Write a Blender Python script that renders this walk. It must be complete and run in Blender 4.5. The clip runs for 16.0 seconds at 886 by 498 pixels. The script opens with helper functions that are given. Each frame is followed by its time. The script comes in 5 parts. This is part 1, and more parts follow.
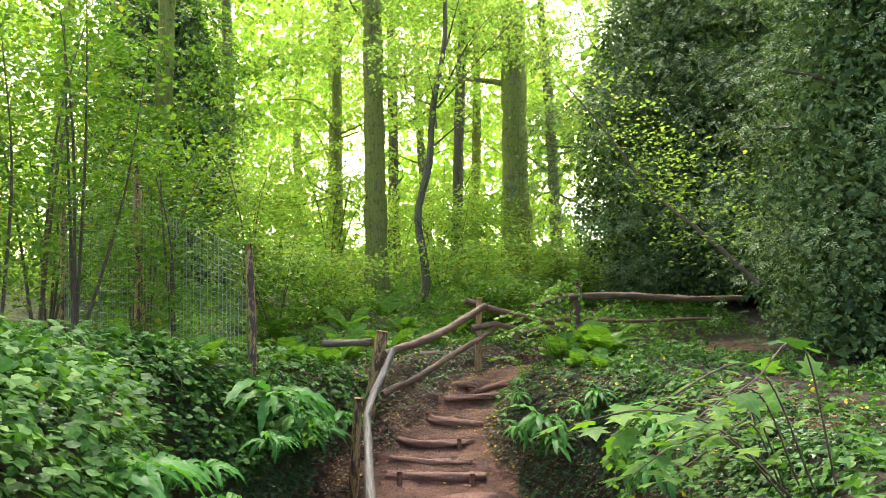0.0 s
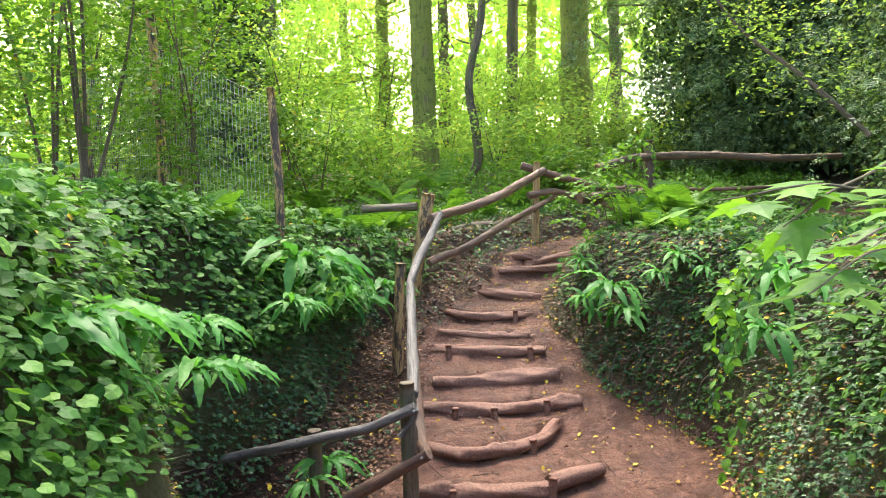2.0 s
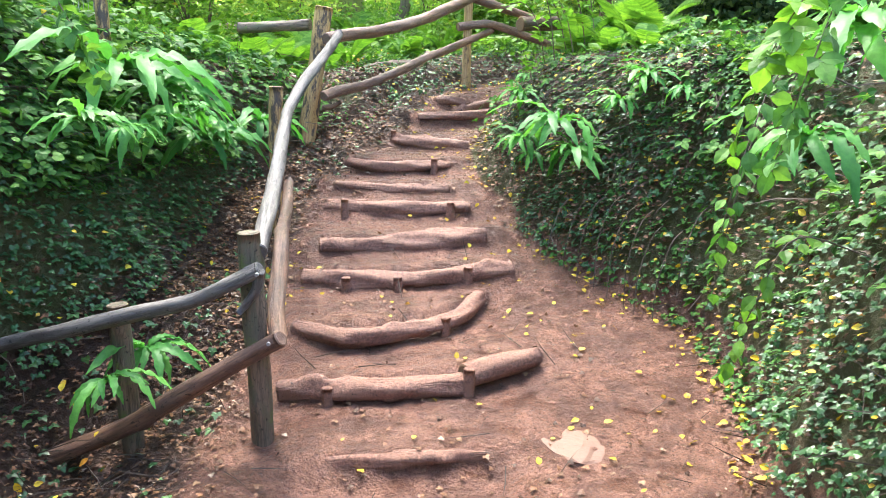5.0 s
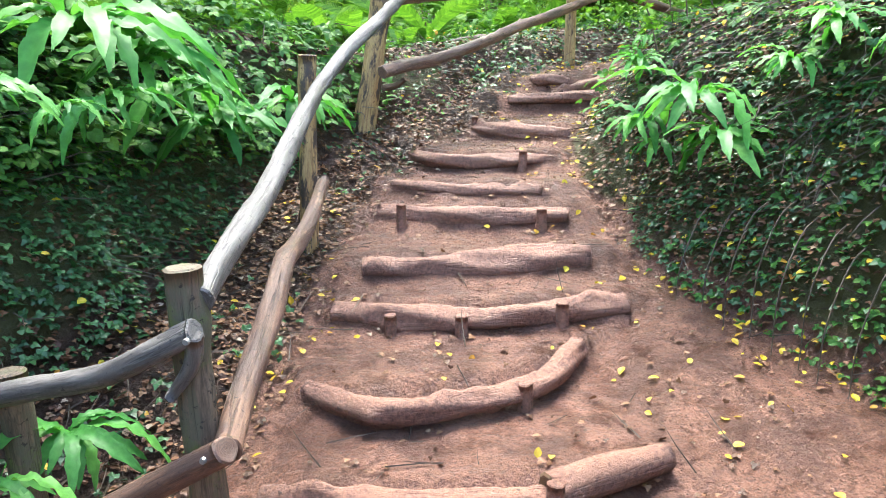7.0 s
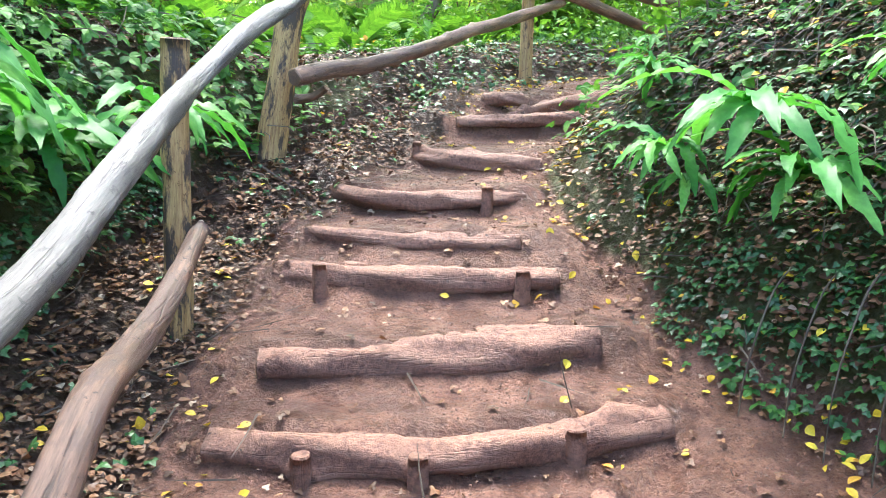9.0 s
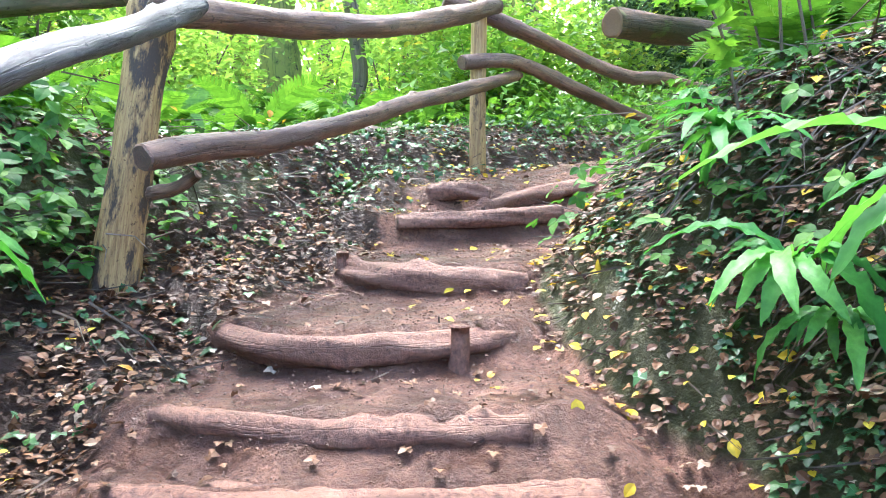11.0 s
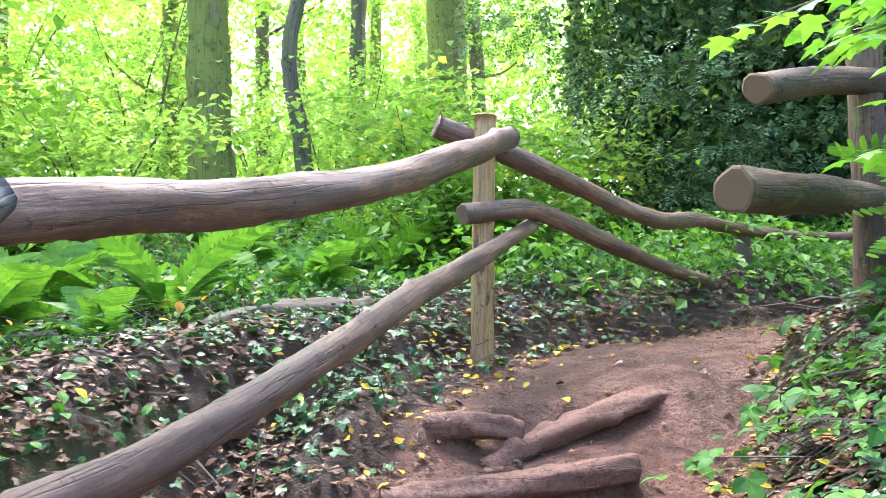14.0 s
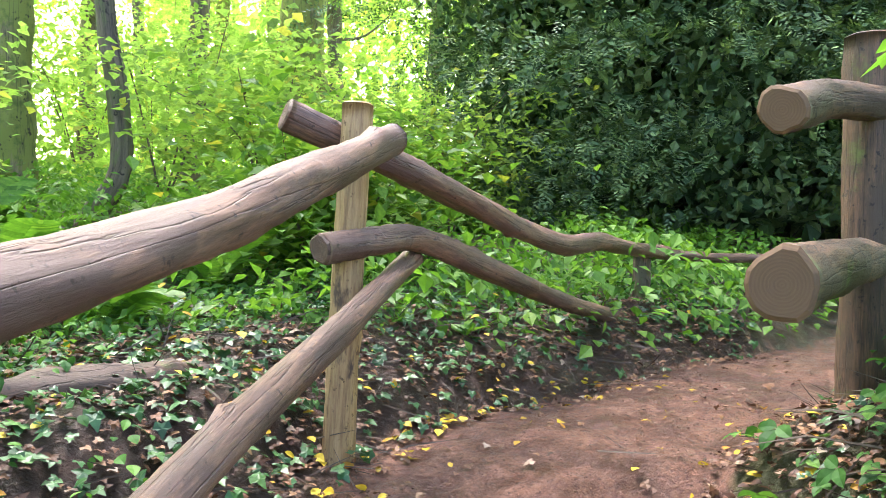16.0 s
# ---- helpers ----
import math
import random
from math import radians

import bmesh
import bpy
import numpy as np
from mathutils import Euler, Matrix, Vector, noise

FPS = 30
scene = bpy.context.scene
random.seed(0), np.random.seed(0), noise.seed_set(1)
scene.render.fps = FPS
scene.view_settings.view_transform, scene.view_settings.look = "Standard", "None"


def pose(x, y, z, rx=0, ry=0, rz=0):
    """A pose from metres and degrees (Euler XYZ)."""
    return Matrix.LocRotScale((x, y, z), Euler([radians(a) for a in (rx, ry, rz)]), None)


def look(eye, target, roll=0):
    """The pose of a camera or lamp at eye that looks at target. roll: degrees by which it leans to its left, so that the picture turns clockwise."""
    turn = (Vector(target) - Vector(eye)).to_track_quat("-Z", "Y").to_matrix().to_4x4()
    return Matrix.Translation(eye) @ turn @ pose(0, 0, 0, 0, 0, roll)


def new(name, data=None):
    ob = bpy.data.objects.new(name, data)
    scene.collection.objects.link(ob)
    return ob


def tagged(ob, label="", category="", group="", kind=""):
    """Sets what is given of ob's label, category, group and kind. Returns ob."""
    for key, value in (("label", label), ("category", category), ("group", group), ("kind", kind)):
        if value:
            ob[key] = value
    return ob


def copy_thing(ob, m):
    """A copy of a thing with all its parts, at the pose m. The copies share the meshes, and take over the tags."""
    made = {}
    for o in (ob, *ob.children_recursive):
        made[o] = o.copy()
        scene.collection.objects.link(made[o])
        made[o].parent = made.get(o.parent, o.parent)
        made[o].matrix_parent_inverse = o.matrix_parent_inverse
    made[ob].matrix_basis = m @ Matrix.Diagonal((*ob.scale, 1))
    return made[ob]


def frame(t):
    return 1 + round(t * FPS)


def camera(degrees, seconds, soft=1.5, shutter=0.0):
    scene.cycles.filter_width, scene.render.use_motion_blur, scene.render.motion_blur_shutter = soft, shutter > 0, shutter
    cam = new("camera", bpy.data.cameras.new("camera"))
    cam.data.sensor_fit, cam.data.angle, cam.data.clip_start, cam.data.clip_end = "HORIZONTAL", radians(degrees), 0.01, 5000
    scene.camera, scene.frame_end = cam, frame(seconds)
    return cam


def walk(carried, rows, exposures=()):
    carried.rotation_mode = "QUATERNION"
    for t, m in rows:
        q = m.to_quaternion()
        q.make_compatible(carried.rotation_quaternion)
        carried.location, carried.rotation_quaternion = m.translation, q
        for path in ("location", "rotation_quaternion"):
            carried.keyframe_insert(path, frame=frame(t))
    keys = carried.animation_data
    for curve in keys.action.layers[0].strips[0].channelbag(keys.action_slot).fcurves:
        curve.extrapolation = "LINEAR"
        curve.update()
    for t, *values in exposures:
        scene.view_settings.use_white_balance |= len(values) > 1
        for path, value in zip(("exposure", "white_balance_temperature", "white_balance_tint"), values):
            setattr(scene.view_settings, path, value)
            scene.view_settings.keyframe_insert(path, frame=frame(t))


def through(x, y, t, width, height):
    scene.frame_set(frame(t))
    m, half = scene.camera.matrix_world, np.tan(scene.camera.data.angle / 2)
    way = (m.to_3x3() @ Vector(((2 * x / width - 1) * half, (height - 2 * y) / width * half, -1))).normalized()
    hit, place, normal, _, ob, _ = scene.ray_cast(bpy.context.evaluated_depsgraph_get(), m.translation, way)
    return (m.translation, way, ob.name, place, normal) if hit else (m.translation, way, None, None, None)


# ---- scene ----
cam = camera(59.9, 16.0, soft=0.8)
PATH = [
    (0, (0.182, 0.206, 2.063), (0.152, 2.203, 2.163), -1.2),
    (0.5, (0.114, 0.452, 1.97), (-0.024, 2.447, 1.99), -1.8),
    (1, (0.16, 0.732, 1.852), (-0.047, 2.721, 1.814), -2.2),
    (1.5, (0.184, 1.078, 1.716), (-0.026, 3.064, 1.605), -1.9),
    (2, (0.163, 1.438, 1.586), (-0.014, 3.423, 1.418), -1.9),
    (2.5, (0.108, 1.793, 1.455), (-0.008, 3.776, 1.218), -1.5),
    (3, (0.143, 2.11, 1.3), (0.095, 4.086, 0.992), -1.3),
    (3.5, (0.171, 2.432, 1.184), (0.166, 4.401, 0.834), -1.0),
    (4, (0.203, 2.768, 1.078), (0.211, 4.732, 0.698), -1.0),
    (4.2, (0.227, 2.87, 1.032), (0.235, 4.829, 0.632), -0.9),
    (6.3, (0.562, 4.357, 0.778), (0.364, 6.288, 0.293), -1.8),
    (6.5, (0.56, 4.539, 0.756), (0.329, 6.467, 0.278), -2.0),
    (7, (0.48, 4.962, 0.67), (0.168, 6.883, 0.212), -2.2),
    (7.5, (0.337, 5.356, 0.625), (-0.022, 7.271, 0.172), -2.4),
    (8, (0.268, 5.705, 0.579), (-0.076, 7.624, 0.132), -2.2),
    (8.5, (0.199, 6.094, 0.552), (-0.023, 8.036, 0.128), -1.6),
    (8.7, (0.183, 6.226, 0.545), (0.013, 8.176, 0.136), -1.2),
    (10.8, (0.053, 7.839, 0.436), (0.141, 9.83, 0.272), -1.9),
    (11, (0.028, 7.966, 0.498), (0.124, 9.959, 0.362), -1.8),
    (11.1, (0.034, 8.028, 0.507), (0.112, 10.022, 0.388), -2.9),
    (11.5, (0.017, 8.158, 0.582), (0.128, 10.154, 0.503), -1.6),
    (12, (0.091, 8.398, 0.562), (0.213, 10.394, 0.528), -1.6),
    (12.5, (0.091, 8.606, 0.673), (0.204, 10.603, 0.673), -1.8),
    (13, (-0.058, 8.915, 0.806), (0.056, 10.912, 0.835), -1.9),
    (13.5, (-0.108, 9.16, 0.954), (0.043, 11.153, 1.01), -2.0),
    (14, (-0.144, 9.537, 1.072), (0.125, 11.517, 1.151), -1.4),
    (14.5, (-0.059, 9.849, 1.137), (0.263, 11.82, 1.25), -0.6),
    (15, (-0.099, 10.152, 1.186), (0.328, 12.102, 1.291), 0.0),
    (15.5, (-0.069, 10.348, 1.272), (0.48, 12.27, 1.326), 0.5),
    (16, (0.005, 10.633, 1.392), (0.658, 12.523, 1.384), 1.0),
]
EXPOSURES = [(0, 2.0, 7200, 11), (1, 2.1, 7200, 11), (2, 2.5, 7000, 12), (4, 3.0, 6600, 12), (6, 3.2, 6350, 8), (8, 3.25, 6250, 7), (11.5, 3.4, 5800, 12), (13, 3.3, 5650, 14), (14.5, 3.0, 6000, 15), (16, 3.0, 6350, 17)]
walk(cam, [(t, look(eye, target, roll)) for t, eye, target, roll in PATH], EXPOSURES)

# ---- world and light ----
world = bpy.data.worlds.new("overcast_sky")
scene.world = world
world.use_nodes = True
wn = world.node_tree.nodes
sky = wn.new("ShaderNodeTexSky")
sky.sky_type = 'NISHITA'
sky.sun_disc = False
sky.sun_elevation = radians(66)
sky.sun_rotation = radians(-15)
sky.dust_density = 2.0
sky.air_density = 1.0
sky.ozone_density = 1.0
wn["Background"].inputs["Strength"].default_value = 0.15
world.node_tree.links.new(sky.outputs[0], wn["Background"].inputs["Color"])
sun = new("sun", bpy.data.lights.new("sun", 'SUN'))
sun.data.energy, sun.data.angle, sun.data.color = 1.5, radians(25), (1.0, 0.96, 0.88)
sun.matrix_world = look((-7, 26, 60), (0, 0, 0))
scene.view_settings.exposure = 0.0


# ---- materials ----
def material(name):
    m = bpy.data.materials.new(name)
    m.use_nodes = True
    nt = m.node_tree
    return m, nt, nt.nodes["Principled BSDF"]


def node(nt, kind, **inputs):
    n = nt.nodes.new(kind)
    for k, v in inputs.items():
        n.inputs[k.replace("_", " ")].default_value = v
    return n


def ramp(nt, fac, stops):
    r = nt.nodes.new("ShaderNodeValToRGB")
    e = r.color_ramp.elements
    while len(e) < len(stops):
        e.new(0.5)
    for k, (p, c) in enumerate(stops):
        e[k].position, e[k].color = p, (*c, 1)
    nt.links.new(fac, r.inputs[0])
    return r.outputs[0]


def noise_tex(nt, vector, scale, detail=4.0, rough=0.6):
    n = node(nt, "ShaderNodeTexNoise", Scale=scale, Detail=detail, Roughness=rough)
    nt.links.new(vector, n.inputs["Vector"])
    return n.outputs[0]


def mix(nt, fac, a, b):
    m = nt.nodes.new("ShaderNodeMix")
    m.data_type = 'RGBA'
    if hasattr(fac, "links"):
        nt.links.new(fac, m.inputs[0])
    else:
        m.inputs[0].default_value = fac
    for v, k in ((a, 6), (b, 7)):
        if hasattr(v, "links"):
            nt.links.new(v, m.inputs[k])
        else:
            m.inputs[k].default_value = (*v, 1)
    return m.outputs[2]


def bump(nt, bsdf, height, strength, distance=0.01):
    b = node(nt, "ShaderNodeBump", Strength=strength, Distance=distance)
    nt.links.new(height, b.inputs["Height"])
    nt.links.new(b.outputs[0], bsdf.inputs["Normal"])


def leaf_material(name, stops, rough=0.4, through=0.35, glow=(1.15, 1.25, 0.5), shine=0.25):
    """Leaves that differ one by one, glossy above, and let some light through."""
    m, nt, bsdf = material(name)
    geo = nt.nodes.new("ShaderNodeNewGeometry")
    obi = nt.nodes.new("ShaderNodeObjectInfo")
    add = node(nt, "ShaderNodeMath")
    nt.links.new(geo.outputs["Random Per Island"], add.inputs[0])
    nt.links.new(obi.outputs["Random"], add.inputs[1])
    fr = nt.nodes.new("ShaderNodeMath")
    fr.operation = 'FRACT'
    nt.links.new(add.outputs[0], fr.inputs[0])
    col = ramp(nt, fr.outputs[0], stops)
    tc = nt.nodes.new("ShaderNodeTexCoord")
    var = noise_tex(nt, tc.outputs["Object"], 38.0, 3)
    vr = ramp(nt, var, [(0.3, (0.72, 0.74, 0.66)), (0.7, (1.12, 1.1, 1.0))])
    mm = nt.nodes.new("ShaderNodeMix")
    mm.data_type, mm.blend_type = 'RGBA', 'MULTIPLY'
    mm.inputs[0].default_value = 1.0
    nt.links.new(col, mm.inputs[6])
    nt.links.new(vr, mm.inputs[7])
    col = mm.outputs[2]
    nt.links.new(col, bsdf.inputs["Base Color"])
    bsdf.inputs["Roughness"].default_value = rough
    bsdf.inputs["Specular IOR Level"].default_value = shine
    tr = nt.nodes.new("ShaderNodeBsdfTranslucent")
    gm = nt.nodes.new("ShaderNodeMix")
    gm.data_type, gm.blend_type = 'RGBA', 'MULTIPLY'
    gm.inputs[0].default_value = 1.0
    nt.links.new(col, gm.inputs[6])
    gm.inputs[7].default_value = (*glow, 1)
    nt.links.new(gm.outputs[2], tr.inputs[0])
    ms = nt.nodes.new("ShaderNodeMixShader")
    ms.inputs[0].default_value = through
    nt.links.new(bsdf.outputs[0], ms.inputs[1])
    nt.links.new(tr.outputs[0], ms.inputs[2])
    nt.links.new(ms.outputs[0], nt.nodes["Material Output"].inputs[0])
    bump(nt, bsdf, var, 0.3, 0.004)
    return m


def wood_material(name, dark, light, patch, patch_amount=0.5, moss=0.0, rough=0.7, fine=1.0, cracks=0.55, mud=False):
    """Weathered round wood: fibres and cracks along the stem, worn patches, some moss."""
    m, nt, bsdf = material(name)
    at = nt.nodes.new("ShaderNodeAttribute")
    at.attribute_name = "grain"
    mp = nt.nodes.new("ShaderNodeMapping")
    mp.inputs["Scale"].default_value = (60 * fine, 60 * fine, 5 * fine)
    nt.links.new(at.outputs["Vector"], mp.inputs[0])
    fib = noise_tex(nt, mp.outputs[0], 1.0, 8, 0.72)
    base = ramp(nt, fib, [(0.36, dark), (0.5, tuple(0.55 * a + 0.45 * b for a, b in zip(light, dark))), (0.64, light)])
    mp2 = nt.nodes.new("ShaderNodeMapping")
    mp2.inputs["Scale"].default_value = (9 * fine, 9 * fine, 3.0 * fine)
    nt.links.new(at.outputs["Vector"], mp2.inputs[0])
    big = noise_tex(nt, mp2.outputs[0], 1.0, 5, 0.7)
    pf = ramp(nt, big, [(0.62 - 0.3 * patch_amount, (0, 0, 0)), (0.70 - 0.3 * patch_amount, (1, 1, 1))])
    col = mix(nt, pf, base, patch)
    if moss:
        tc = nt.nodes.new("ShaderNodeTexCoord")
        mo = noise_tex(nt, tc.outputs["Object"], 5.0, 6, 0.7)
        mf = ramp(nt, mo, [(0.72 - 0.4 * moss, (0, 0, 0)), (0.85 - 0.4 * moss, (1, 1, 1))])
        col = mix(nt, mf, col, (0.10, 0.13, 0.025))
    mp3 = nt.nodes.new("ShaderNodeMapping")
    mp3.inputs["Scale"].default_value = (16 * fine, 16 * fine, 0.8 * fine)
    nt.links.new(at.outputs["Vector"], mp3.inputs[0])
    crack = noise_tex(nt, mp3.outputs[0], 1.0, 4, 0.5)
    cf = ramp(nt, crack, [(0.485, (0, 0, 0)), (0.5, (cracks, cracks, cracks)), (0.515, (0, 0, 0))])
    col = mix(nt, cf, col, tuple(0.45 * a for a in dark))
    spots = noise_tex(nt, at.outputs["Vector"], 38.0 * fine, 5, 0.6)
    col = mix(nt, ramp(nt, spots, [(0.61, (0, 0, 0)), (0.67, (1, 1, 1))]), col, tuple(0.6 * a for a in dark))
    lumps = fib
    if mud:
        # trodden earth stuck to most of the wood
        tm = nt.nodes.new("ShaderNodeTexCoord")
        cake, lumps = noise_tex(nt, tm.outputs["Object"], 7.0, 6, 0.7), noise_tex(nt, tm.outputs["Object"], 48.0, 6, 0.75)
        earth = mix(nt, ramp(nt, lumps, [(0.36, (0, 0, 0)), (0.64, (1, 1, 1))]), (0.10, 0.045, 0.030), (0.34, 0.162, 0.104))
        col = mix(nt, ramp(nt, cake, [(0.40, (0, 0, 0)), (0.52, (1, 1, 1))]), col, earth)
    nt.links.new(col, bsdf.inputs["Base Color"])
    bsdf.inputs["Roughness"].default_value = rough
    hh = node(nt, "ShaderNodeMath")
    hh.operation = 'MULTIPLY_ADD'
    nt.links.new(cf, hh.inputs[0])
    hh.inputs[1].default_value = -0.8
    nt.links.new(lumps, hh.inputs[2])
    bump(nt, bsdf, hh.outputs[0], 0.9 if mud else 0.7, 0.018 if mud else 0.009)
    return m


def cut_material(name):
    m, nt, bsdf = material(name)
    at = nt.nodes.new("ShaderNodeAttribute")
    at.attribute_name = "grain"
    w = nt.nodes.new("ShaderNodeTexWave")
    w.wave_type, w.rings_direction = 'RINGS', 'Z'
    for k, v in (("Scale", 45.0), ("Distortion", 3.0), ("Detail", 3.0)):
        w.inputs[k].default_value = v
    nt.links.new(at.outputs["Vector"], w.inputs[0])
    n = noise_tex(nt, at.outputs["Vector"], 22.0, 5)
    col = mix(nt, n, ramp(nt, w.outputs[1], [(0.2, (0.20, 0.112, 0.052)), (0.8, (0.235, 0.135, 0.063))]), (0.06, 0.034, 0.018))
    nt.links.new(col, bsdf.inputs["Base Color"])
    bsdf.inputs["Roughness"].default_value = 0.8
    bump(nt, bsdf, n, 0.4, 0.004)
    return m


def soil_material():
    """Red sandstone earth on the path, dark humus with litter on the banks, moss on the steep faces."""
    m, nt, bsdf = material("soil")
    tc = nt.nodes.new("ShaderNodeTexCoord")
    P = tc.outputs["Object"]
    big, mid, fine = noise_tex(nt, P, 1.3, 5), noise_tex(nt, P, 9.0, 6, 0.7), noise_tex(nt, P, 55.0, 6, 0.75)
    grit = noise_tex(nt, P, 150.0, 4, 0.7)
    red = mix(nt, ramp(nt, mid, [(0.35, (0, 0, 0)), (0.7, (1, 1, 1))]), (0.15, 0.064, 0.042), (0.42, 0.20, 0.13))
    red = mix(nt, ramp(nt, fine, [(0.45, (0, 0, 0)), (0.75, (1, 1, 1))]), red, (0.47, 0.235, 0.15))
    red = mix(nt, ramp(nt, fine, [(0.34, (0.9, 0.9, 0.9)), (0.47, (0, 0, 0))]), red, (0.085, 0.04, 0.027))
    red = mix(nt, ramp(nt, grit, [(0.56, (0, 0, 0)), (0.66, (0.8, 0.8, 0.8))]), red, (0.40, 0.22, 0.14))
    red = mix(nt, ramp(nt, grit, [(0.32, (0.6, 0.6, 0.6)), (0.39, (0, 0, 0))]), red, (0.11, 0.05, 0.034))
    damp = noise_tex(nt, P, 3.2, 5, 0.65)
    red = mix(nt, ramp(nt, damp, [(0.40, (0.75, 0.75, 0.75)), (0.58, (0, 0, 0))]), red, (0.11, 0.048, 0.032))
    humus = mix(nt, ramp(nt, mid, [(0.35, (0, 0, 0)), (0.65, (1, 1, 1))]), (0.03, 0.016, 0.010), (0.10, 0.05, 0.032))
    humus = mix(nt, ramp(nt, fine, [(0.55, (0, 0, 0)), (0.7, (1, 1, 1))]), humus, (0.12, 0.075, 0.04))
    at = nt.nodes.new("ShaderNodeAttribute")
    at.attribute_name = "worn"
    sm = node(nt, "ShaderNodeMath")
    sm.operation = 'MULTIPLY_ADD'
    nt.links.new(mid, sm.inputs[0])
    sm.inputs[1].default_value = 0.9
    nt.links.new(at.outputs["Fac"], sm.inputs[2])
    wf = ramp(nt, sm.outputs[0], [(0.75, (0, 0, 0)), (1.05, (1, 1, 1))])
    col = mix(nt, wf, humus, red)
    at2 = nt.nodes.new("ShaderNodeAttribute")
    at2.attribute_name = "mossy"
    s2 = node(nt, "ShaderNodeMath")
    s2.operation = 'MULTIPLY_ADD'
    nt.links.new(big, s2.inputs[0])
    s2.inputs[1].default_value = 0.9
    nt.links.new(at2.outputs["Fac"], s2.inputs[2])
    mo = mix(nt, fine, (0.035, 0.035, 0.012), (0.12, 0.125, 0.035))
    col = mix(nt, ramp(nt, s2.outputs[0], [(0.8, (0, 0, 0)), (1.1, (1, 1, 1))]), col, mo)
    nt.links.new(col, bsdf.inputs["Base Color"])
    rr = ramp(nt, mid, [(0.35, (0.28, 0.28, 0.28)), (0.6, (0.75, 0.75, 0.75))])
    nt.links.new(rr, bsdf.inputs["Roughness"])
    hs = node(nt, "ShaderNodeMath")
    hs.operation = 'MULTIPLY_ADD'
    nt.links.new(mid, hs.inputs[0])
    hs.inputs[1].default_value = 2.0
    nt.links.new(fine, hs.inputs[2])
    h2 = node(nt, "ShaderNodeMath")
    h2.operation = 'MULTIPLY_ADD'
    nt.links.new(grit, h2.inputs[0])
    h2.inputs[1].default_value = 0.45
    nt.links.new(hs.outputs[0], h2.inputs[2])
    bump(nt, bsdf, h2.outputs[0], 1.0, 0.055)
    return m


M_SOIL = soil_material()
M_RAIL = wood_material("weathered_rail", (0.07, 0.036, 0.024), (0.24, 0.13, 0.082), (0.11, 0.062, 0.045), 0.5, 0.0, 0.55, cracks=0.6)
M_GREY = wood_material("grey_rail", (0.05, 0.044, 0.04), (0.165, 0.148, 0.132), (0.085, 0.074, 0.066), 0.4, 0.0, 0.6, cracks=0.5)
M_PEEL = wood_material("peeling_post", (0.24, 0.13, 0.05), (0.50, 0.32, 0.13), (0.06, 0.04, 0.03), 0.48, 0.15, 0.7, 1.5, cracks=0.3)
M_POST = wood_material("dark_post", (0.05, 0.035, 0.022), (0.20, 0.135, 0.085), (0.10, 0.085, 0.05), 0.5, 0.45)
M_LOG = wood_material("muddy_step_log", (0.085, 0.042, 0.028), (0.17, 0.085, 0.054), (0.24, 0.118, 0.074), 0.95, 0.0, 0.6, mud=True, cracks=0.25)
M_PALE = wood_material("peeled_post", (0.24, 0.14, 0.06), (0.48, 0.31, 0.14), (0.09, 0.055, 0.035), 0.25, cracks=0.3)
M_DARK = wood_material("dark_log", (0.035, 0.02, 0.013), (0.17, 0.092, 0.05), (0.07, 0.042, 0.025), 0.55, 0.3, 0.7)
M_CUT = cut_material("cut_wood")
M_BARK = wood_material("mossy_bark", (0.07, 0.06, 0.03), (0.27, 0.23, 0.10), (0.20, 0.22, 0.045), 0.85, 0.5, 0.9, 0.35)
M_BARK2 = wood_material("brown_bark", (0.05, 0.04, 0.028), (0.19, 0.15, 0.10), (0.11, 0.12, 0.05), 0.4, 0.2, 0.9, 0.4)
M_TWIG = wood_material("twig_bark", (0.05, 0.035, 0.025), (0.17, 0.12, 0.08), (0.10, 0.08, 0.05), 0.4, 0.0, 0.8, 2.0)
def stone_material():
    m, nt, bsdf = material("sandstone")
    tc = nt.nodes.new("ShaderNodeTexCoord")
    a, b = noise_tex(nt, tc.outputs["Object"], 6.0, 6), noise_tex(nt, tc.outputs["Object"], 60.0, 5)
    nt.links.new(mix(nt, a, mix(nt, b, (0.15, 0.075, 0.048), (0.26, 0.14, 0.09)), (0.10, 0.055, 0.036)), bsdf.inputs["Base Color"])
    bsdf.inputs["Roughness"].default_value = 0.7
    bump(nt, bsdf, b, 0.6, 0.004)
    return m


M_STONE = stone_material()
M_WIRE, wire_nt, wire_bsdf = material("galvanised_wire")
wire_bsdf.inputs["Base Color"].default_value = (0.30, 0.31, 0.30, 1)
wire_bsdf.inputs["Metallic"].default_value = 0.8
wire_bsdf.inputs["Roughness"].default_value = 0.5
# light green with haze put into the colour: paler, less saturated for far foliage
G_BRIGHT = leaf_material("hazed_green_leaf", [(0.0, (0.19, 0.30, 0.08)), (0.5, (0.27, 0.40, 0.11)), (0.9, (0.35, 0.47, 0.14)), (1.0, (0.48, 0.45, 0.10))], 0.6, 0.65, (1.15, 1.25, 0.7), shine=0.1)
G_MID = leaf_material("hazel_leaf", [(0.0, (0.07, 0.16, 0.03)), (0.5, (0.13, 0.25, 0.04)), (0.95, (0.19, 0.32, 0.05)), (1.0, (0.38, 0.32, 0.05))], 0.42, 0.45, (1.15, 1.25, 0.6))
G_BRAMBLE = leaf_material("bramble_leaf", [(0.0, (0.035, 0.105, 0.028)), (0.6, (0.08, 0.20, 0.045)), (1.0, (0.16, 0.31, 0.07))], 0.5, 0.35, (1.15, 1.25, 0.55), shine=0.15)
